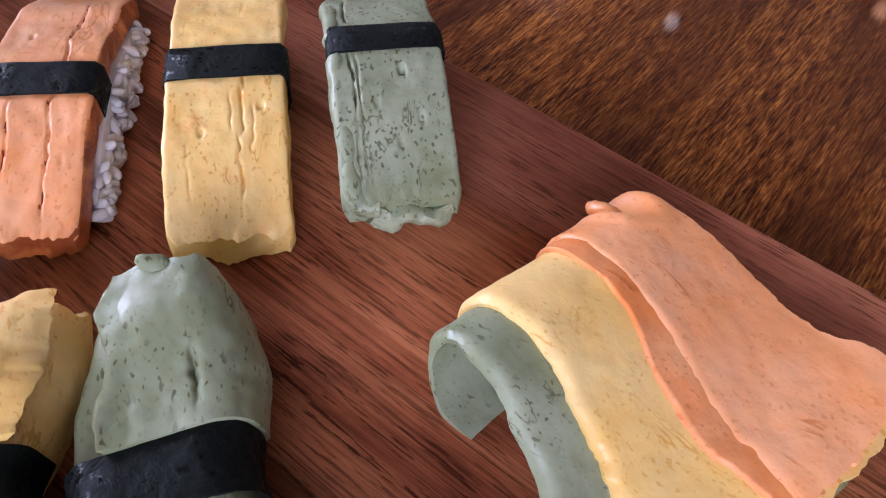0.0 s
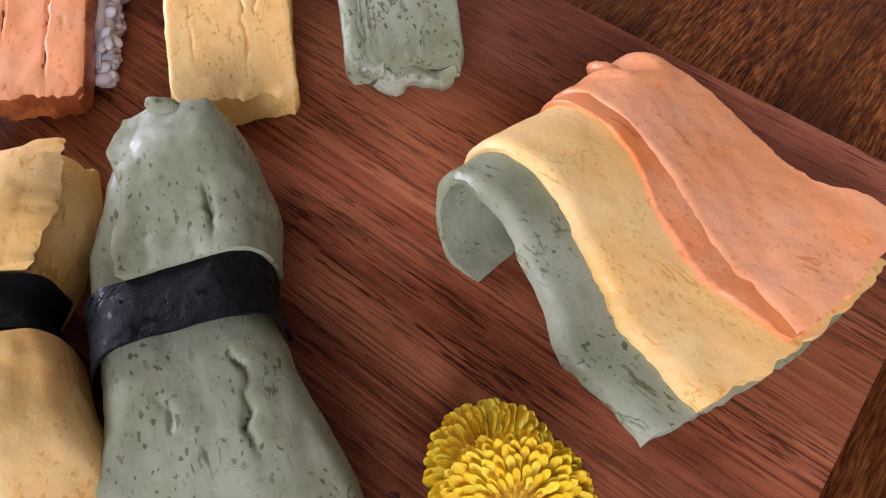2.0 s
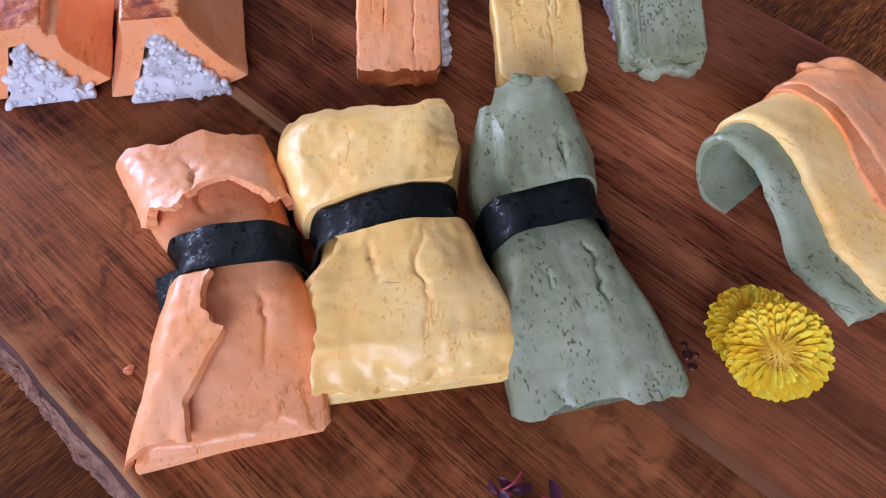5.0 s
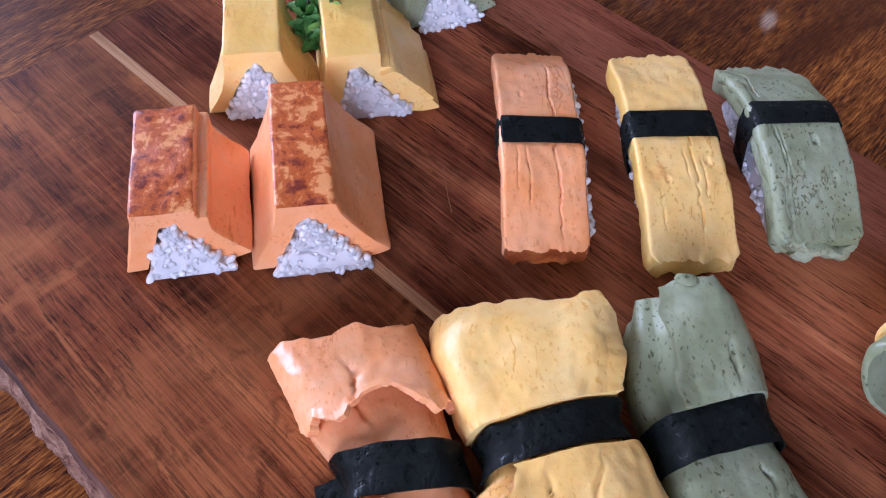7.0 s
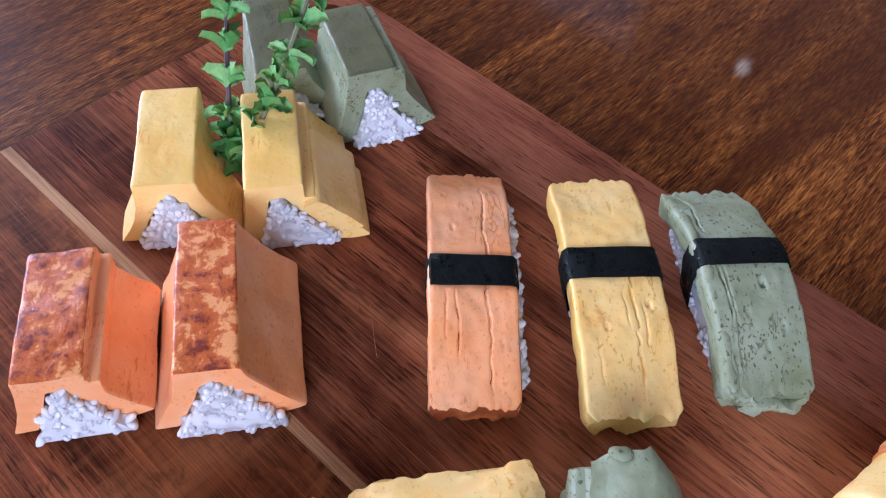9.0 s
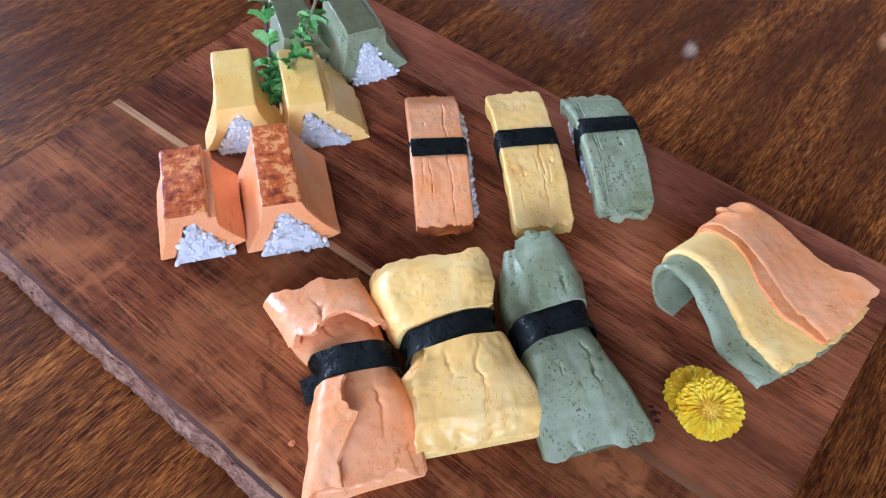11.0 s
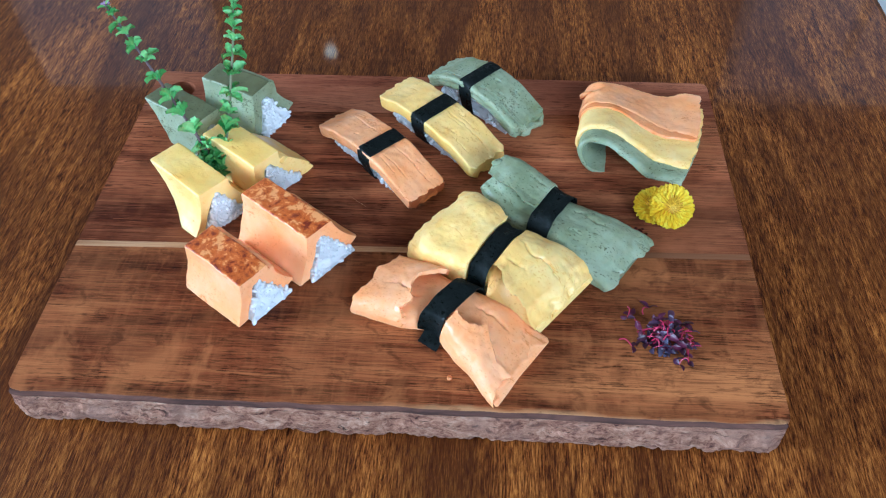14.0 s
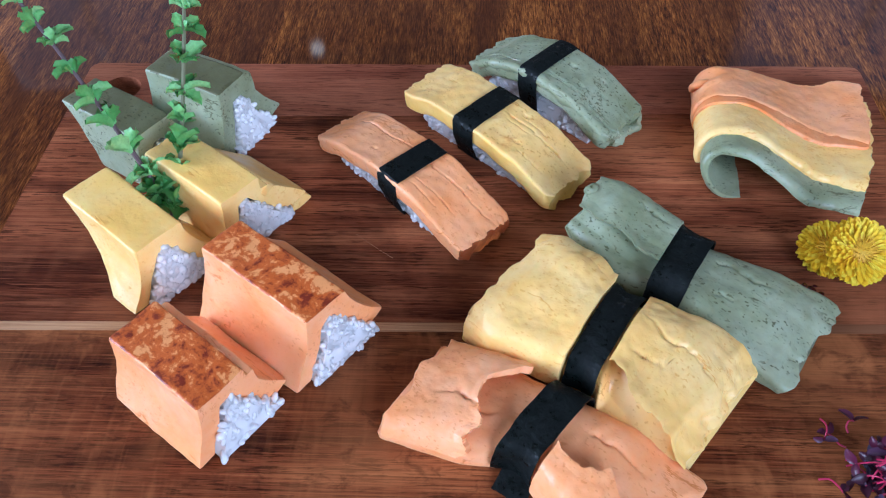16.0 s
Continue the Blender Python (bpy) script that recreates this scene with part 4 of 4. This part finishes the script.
# ---------------------------------------------------------------- chrysanthemums
def petal_mesh(name, mat):
    bm = bmesh.new()
    rows = []
    for i in range(6):
        f = i / 5
        w = 2.3 * (.42 + .58 * f) * (1 if f < .7 else math.cos((f - .7) * 3.4))
        z = 1.0 * f * f - .25
        x = 7.0 * f
        rows.append([bm.verts.new((x * K, v * w * K, (z + .55 * v * v) * K)) for v in (-1, 0, 1)])
    for a, b in zip(rows, rows[1:]):
        for k in range(2):
            bm.faces.new((a[k], b[k], b[k + 1], a[k + 1]))
    tip = bm.verts.new((7.5 * K, 0, .9 * K))
    bm.faces.new((rows[-1][0], tip, rows[-1][1]))
    bm.faces.new((rows[-1][1], tip, rows[-1][2]))
    back = bmesh.ops.duplicate(bm, geom=bm.faces[:])["geom"]
    for g in back:
        if isinstance(g, bmesh.types.BMVert):
            g.co.z -= .35 * K
    bmesh.ops.reverse_faces(bm, faces=[g for g in back if isinstance(g, bmesh.types.BMFace)])
    for f in bm.faces:
        f.smooth = True
    me = bpy.data.meshes.new(name)
    bm.to_mesh(me)
    bm.free()
    me.materials.append(mat)
    return me


PETAL, FLORET = petal_mesh("petal", m_petal), petal_mesh("floret", m_disc)


def chrysanthemum(m, R, seed, label):
    """A domed head of many short cupped petals round a tighter golden heart."""
    ob = thing("chrysanthemum", m, label, "flower", "chrysanthemums")
    rng = random.Random(seed)
    bm = bmesh.new()
    bmesh.ops.create_uvsphere(bm, u_segments=20, v_segments=12, radius=R * .60 * K)
    for v in bm.verts:
        v.co.z = v.co.z * .5 + R * .40 * K
    part("heart", roughen(bm, [(.8, 2)], seed), m_disc, ob, "deep golden heart")
    n = 340
    for i in range(n):
        c = 1 - 1.32 * (i + .5) / n
        phi, az = math.acos(c) + rng.uniform(-.06, .06), i * 2.39996 + rng.uniform(-.08, .08)
        inner = phi < .62
        rad = Vector((math.cos(az), math.sin(az), 0))
        d = rad * math.sin(phi) + Vector((0, 0, .60 * math.cos(phi)))
        base = Vector((0, 0, .42 * R)) + d * .55 * R
        x = (d + rad * .75 * min(1, phi)).normalized()
        z = Vector((0, 0, 1)) * math.sin(phi) - rad * max(0, math.cos(phi))
        z = (z - x * z.dot(x)).normalized()
        y = z.cross(x)
        s = R * ((.13 + .05 * phi) if inner else (.22 + .20 * min(1, (phi - .62) / .6))) / 7 * rng.uniform(.88, 1.12)
        w = s * (.55 if inner else .70)
        rot = Matrix((x * s, y * w, z * s)).transposed().to_4x4()
        share("floret" if inner else "petal", FLORET if inner else PETAL, Matrix.Translation(base * K) @ rot, ob)
    return ob


chrysanthemum(on_board(348.5, 143, 0, .3) @ pose(0, 0, 0, 12, -6, 0), 12.5, 41, "yellow chrysanthemum head lying on the board")
chrysanthemum(on_board(355.5, 140.5, 0, 5.5) @ pose(0, 0, 0, 34, 10, 0), 13.5, 42, "yellow chrysanthemum head leaning on another one")

# ---------------------------------------------------------------- curved stems
def tube(pts, r0, r1, seg=6):
    """A tapering stem through points in mm."""
    P = [Vector(p) for p in pts]
    fine = []
    for i in range(len(P) - 1):
        a, b, c, d = P[max(0, i - 1)], P[i], P[i + 1], P[min(len(P) - 1, i + 2)]
        for k in range(5):
            t = k / 5
            fine.append(.5 * (2 * b + (c - a) * t + (2 * a - 5 * b + 4 * c - d) * t * t + (3 * b - a - 3 * c + d) * t ** 3))
    fine.append(P[-1])
    rings = []
    for i, p in enumerate(fine):
        d = (fine[min(len(fine) - 1, i + 1)] - fine[max(0, i - 1)]).normalized()
        x = d.orthogonal().normalized()
        if rings:
            x = (last - d * last.dot(d)).normalized()
        last = x
        y = d.cross(x)
        r = r0 + (r1 - r0) * i / (len(fine) - 1)
        rings.append([p + (x * math.cos(k * 2 * PI / seg) + y * math.sin(k * 2 * PI / seg)) * r for k in range(seg)])
    return loft(rings), fine


# ---------------------------------------------------------------- herb sprigs
def leaf_mesh(name, L, W, cup, mat, teeth=0.0):
    bm = bmesh.new()
    rows = []
    for i in range(7):
        f = i / 6
        w = W * math.sin(PI * (.08 + .86 * f)) ** .75 * (1 + teeth * (-1) ** i)
        rows.append([bm.verts.new((L * f * K, v * w / 2 * K, (cup * v * v + .12 * L * math.sin(f * PI) - .05 * L * f * f) * K)) for v in (-1, -.5, 0, .5, 1)])
    for a, b in zip(rows, rows[1:]):
        for k in range(4):
            bm.faces.new((a[k], b[k], b[k + 1], a[k + 1]))
    back = bmesh.ops.duplicate(bm, geom=bm.faces[:])["geom"]
    for g in back:
        if isinstance(g, bmesh.types.BMVert):
            g.co.z -= .25 * K
    bmesh.ops.reverse_faces(bm, faces=[g for g in back if isinstance(g, bmesh.types.BMFace)])
    for f in bm.faces:
        f.smooth = True
    me = bpy.data.meshes.new(name)
    bm.to_mesh(me)
    bm.free()
    me.materials.append(mat)
    return me


LEAF_A = leaf_mesh("leaf", 8.0, 6.0, 2.4, m_leaf, .16)
LEAF_B = leaf_mesh("leaf", 7.0, 4.6, 2.6, m_leaf, .20)
LEAF_C = leaf_mesh("leaf", 10.0, 7.0, 2.2, m_leaf, .15)
BLOOM = leaf_mesh("bloom", 3.2, 2.2, .8, m_bloom)


def sprig(pts, label, seed, stem_mat, whorls, bloom):
    ob = thing("herb_sprig", on_board(pts[0][0], pts[0][1]), label, "herb", "herb sprigs")
    rng = random.Random(seed)
    loc = [(p[0] - pts[0][0], p[1] - pts[0][1], p[2]) for p in pts]
    bm, fine = tube(loc, 1.15, .6)
    part("stem", bm, stem_mat, ob, "thin woody stem")
    n = len(fine)
    for w, (f, cnt, size) in enumerate(whorls):
        i = min(n - 2, int(f * (n - 1)))
        p, d = fine[i].lerp(fine[i + 1], f * (n - 1) - i), (fine[i + 1] - fine[i]).normalized()
        turn = rng.uniform(0, 360)
        cnt += 2
        for k in range(cnt):
            ang = turn + 360 * k / cnt + rng.uniform(-25, 25)
            q = d.to_track_quat("Z", "Y").to_matrix().to_4x4()
            s = size * rng.uniform(.8, 1.35)
            mm = Matrix.Translation(p * K) @ q @ pose(0, 0, rng.uniform(-1, 1) * K, 0, 0, ang) @ pose(.8 * K, 0, 0, rng.uniform(-40, 40), rng.uniform(-65, 15), 0) @ Matrix.Diagonal((s, s, s, 1))
            share("leaf", (LEAF_A, LEAF_B, LEAF_C)[rng.randrange(3)], mm, ob)
    if bloom:
        for k in range(4):
            share("bloom", BLOOM, Matrix.Translation(fine[-1] * K) @ pose(0, 0, 0, 0, -30, 90 * k + 20), ob)
    return ob


WH = [(.03, 6, 1.1), (.09, 5, 1.0), (.06, 6, 1.0), (.12, 6, 1.05), (.19, 6, 1.0), (.27, 5, .95), (.36, 4, .9), (.45, 4, .9), (.55, 4, .8), (.64, 4, .75), (.72, 4, .7), (.80, 4, .62), (.87, 3, .55), (.93, 3, .5), (.98, 3, .42)]
sprig([(76, 156, 6), (70, 161, 22), (58, 172, 38), (45, 184, 52), (33, 193, 70), (25, 197, 86), (19, 199, 100)], "leafy green herb sprig with a lilac bloom at its tip", 51, m_stem_b, WH, True)
sprig([(79, 158, 6), (81, 164, 22), (85, 172, 40), (89, 180, 60), (93, 187, 80), (96, 191, 96), (98, 193, 108)], "leafy green herb sprig standing between egg saddles", 52, m_stem, WH, False)

bm, _ = tube([(7, 2, 18.5), (3.5, 2, 22.5), (1.2, 1, 24.8), (0, -1, 26), (-.6, -2.6, 26.4)], 4.6, 1.0, 12)
for v in bm.verts:
    v.co.x = .6 * K + (v.co.x - .6 * K) * .75
part("torn_tip", roughen(bm, [(.8, 4)], 7.0), m_green, green_bundle, "small curled torn edge")

bm, _ = tube([(6, -13.5, 13.5), (16, -13.8, 19), (30, -13.6, 23.2), (45, -13.4, 23.6), (62, -13, 20.5), (74, -12.5, 16.2), (83, -11, 11.5), (84, -6, 10.5)], 2.4, 2.9, 12)
part("folded_edge", roughen(bm, [(1.3, 7), (.7, 2.5)], 3.0), m_green, green_nigiri, "folded rim of the egg sheet")
bm, _ = tube([(83.5, -8, 8), (84.6, -3, 6.5), (84.2, 2, 8.0), (84.8, 7, 6.0), (83.6, 12.5, 7.6)], 3.2, 2.6, 12)
part("torn_front", roughen(bm, [(2.4, 4.5), (1.0, 2)], 8.0), m_green, green_nigiri, "crumpled end of the egg sheet")

# the peak of the drape curls into a small open loop
tip = Vector(drape_point(.27, .90, 7.0))
bm, _ = tube([tip + Vector((5.5 * math.cos(k * PI / 6), -1.0 - 2.0 * math.sin(k * PI / 6), -.6 + 3.8 * math.sin(k * PI / 6))) for k in range(-1, 8)], 1.5, 1.5, 10)
part("curled_tip", roughen(bm, [(1.1, 6), (.5, 2.5)], 5.0), m_orange, drape, "torn loop at the fold")

# ---------------------------------------------------------------- red sprouts
SPROUT = [leaf_mesh("leaf", 6.0, 3.6, .5, m_sprout), leaf_mesh("leaf", 7.5, 4.0, .6, m_sprout), leaf_mesh("leaf", 4.8, 3.2, .4, m_sprout)]
sprouts = thing("red_sprouts", on_board(342, 49), "small pile of dark purple-red sprouts with pink stems", "garnish")
rng = random.Random(61)
for k in range(56):
    r, ang = 12.5 * rng.random() ** .8, rng.uniform(0, 2 * PI)
    cx, cy = r * math.cos(ang) + 2, r * math.sin(ang) * .8 - 1
    if k < 5:
        cx, cy = ((-15, 15), (-19, -4), (-10, 16), (10, -14), (-14, 9))[k]
    hd, bend, ln = rng.uniform(0, 2 * PI), rng.uniform(-1.4, 1.4), rng.uniform(5, 14 if k % 4 == 0 else 8)
    z = rng.uniform(1, 11) * max(.2, 1 - math.hypot(cx, cy) / 17)
    pts = [(cx + ln * t * math.cos(hd + bend * t) - ln / 2 * math.cos(hd), cy + ln * t * math.sin(hd + bend * t) - ln / 2 * math.sin(hd), max(.7, z + 3 * math.sin(t * PI) * rng.uniform(.3, 1))) for t in (0, .33, .66, 1)]
    bm, fine = tube(pts, .34, .28, 5)
    st = part("stem", bm, m_sprout_stem, sprouts, "thin bright pink stem")
    for side in (-1, 1):
        s = rng.uniform(.7, 1.0)
        share("leaf", SPROUT[rng.randrange(3)], Matrix.Translation(fine[-1] * K) @ pose(0, 0, 0, rng.uniform(-60, 60), rng.uniform(-35, 20), math.degrees(hd + bend) + side * 65 + rng.uniform(-25, 25)) @ Matrix.Diagonal((s, s, s, 1)), st)

# ---------------------------------------------------------------- crumbs
def crumb(x, y, r, mat, label, seed):
    bm = bmesh.new()
    bmesh.ops.create_icosphere(bm, subdivisions=2, radius=r * K)
    for v in bm.verts:
        v.co = Vector((v.co.x * 1.5, v.co.y, v.co.z * .6 + r * .5 * K))
    ob = part("crumb", roughen(bm, [(r * .8, r * 1.5)], seed, 0), mat, None)
    ob.matrix_world = on_board(x, y, seed * 40)
    return tagged(ob, label, "crumb")


bm, _ = tube([(154.5, 151.7, .02), (163, 144.8, .03), (171.3, 138.6, .02)], .09, .06, 4)
scratch = part("scratch", bm, m_sap, board, "fine pale scratch")
scratch.matrix_basis = pose(0, 0, TOP)
def drop(x, y, r):
    """A flat bead of liquid."""
    bm = bmesh.new()
    bmesh.ops.create_uvsphere(bm, u_segments=16, v_segments=10, radius=r * K)
    for v in bm.verts:
        v.co = Vector((v.co.x * (1.25 + .1 * math.sin(x)), v.co.y, max(.02 * K, v.co.z * .35)))
    ob = part("liquid_drop", bm, m_drop, None)
    ob.matrix_world = on_board(x, y, x * 37)
    return tagged(ob, "small dark glossy drop of liquid on the board", "drop", "spilled drops")


for x, y, r in [(338.6, 125.9, 1.5), (341.6, 123.6, 1.1), (336.2, 128.0, .9), (340.3, 127.6, .7)]:
    drop(x, y, r)
crumb(230, 18, 1.3, m_orange_e, "tiny browned egg crumb on the board", 3)
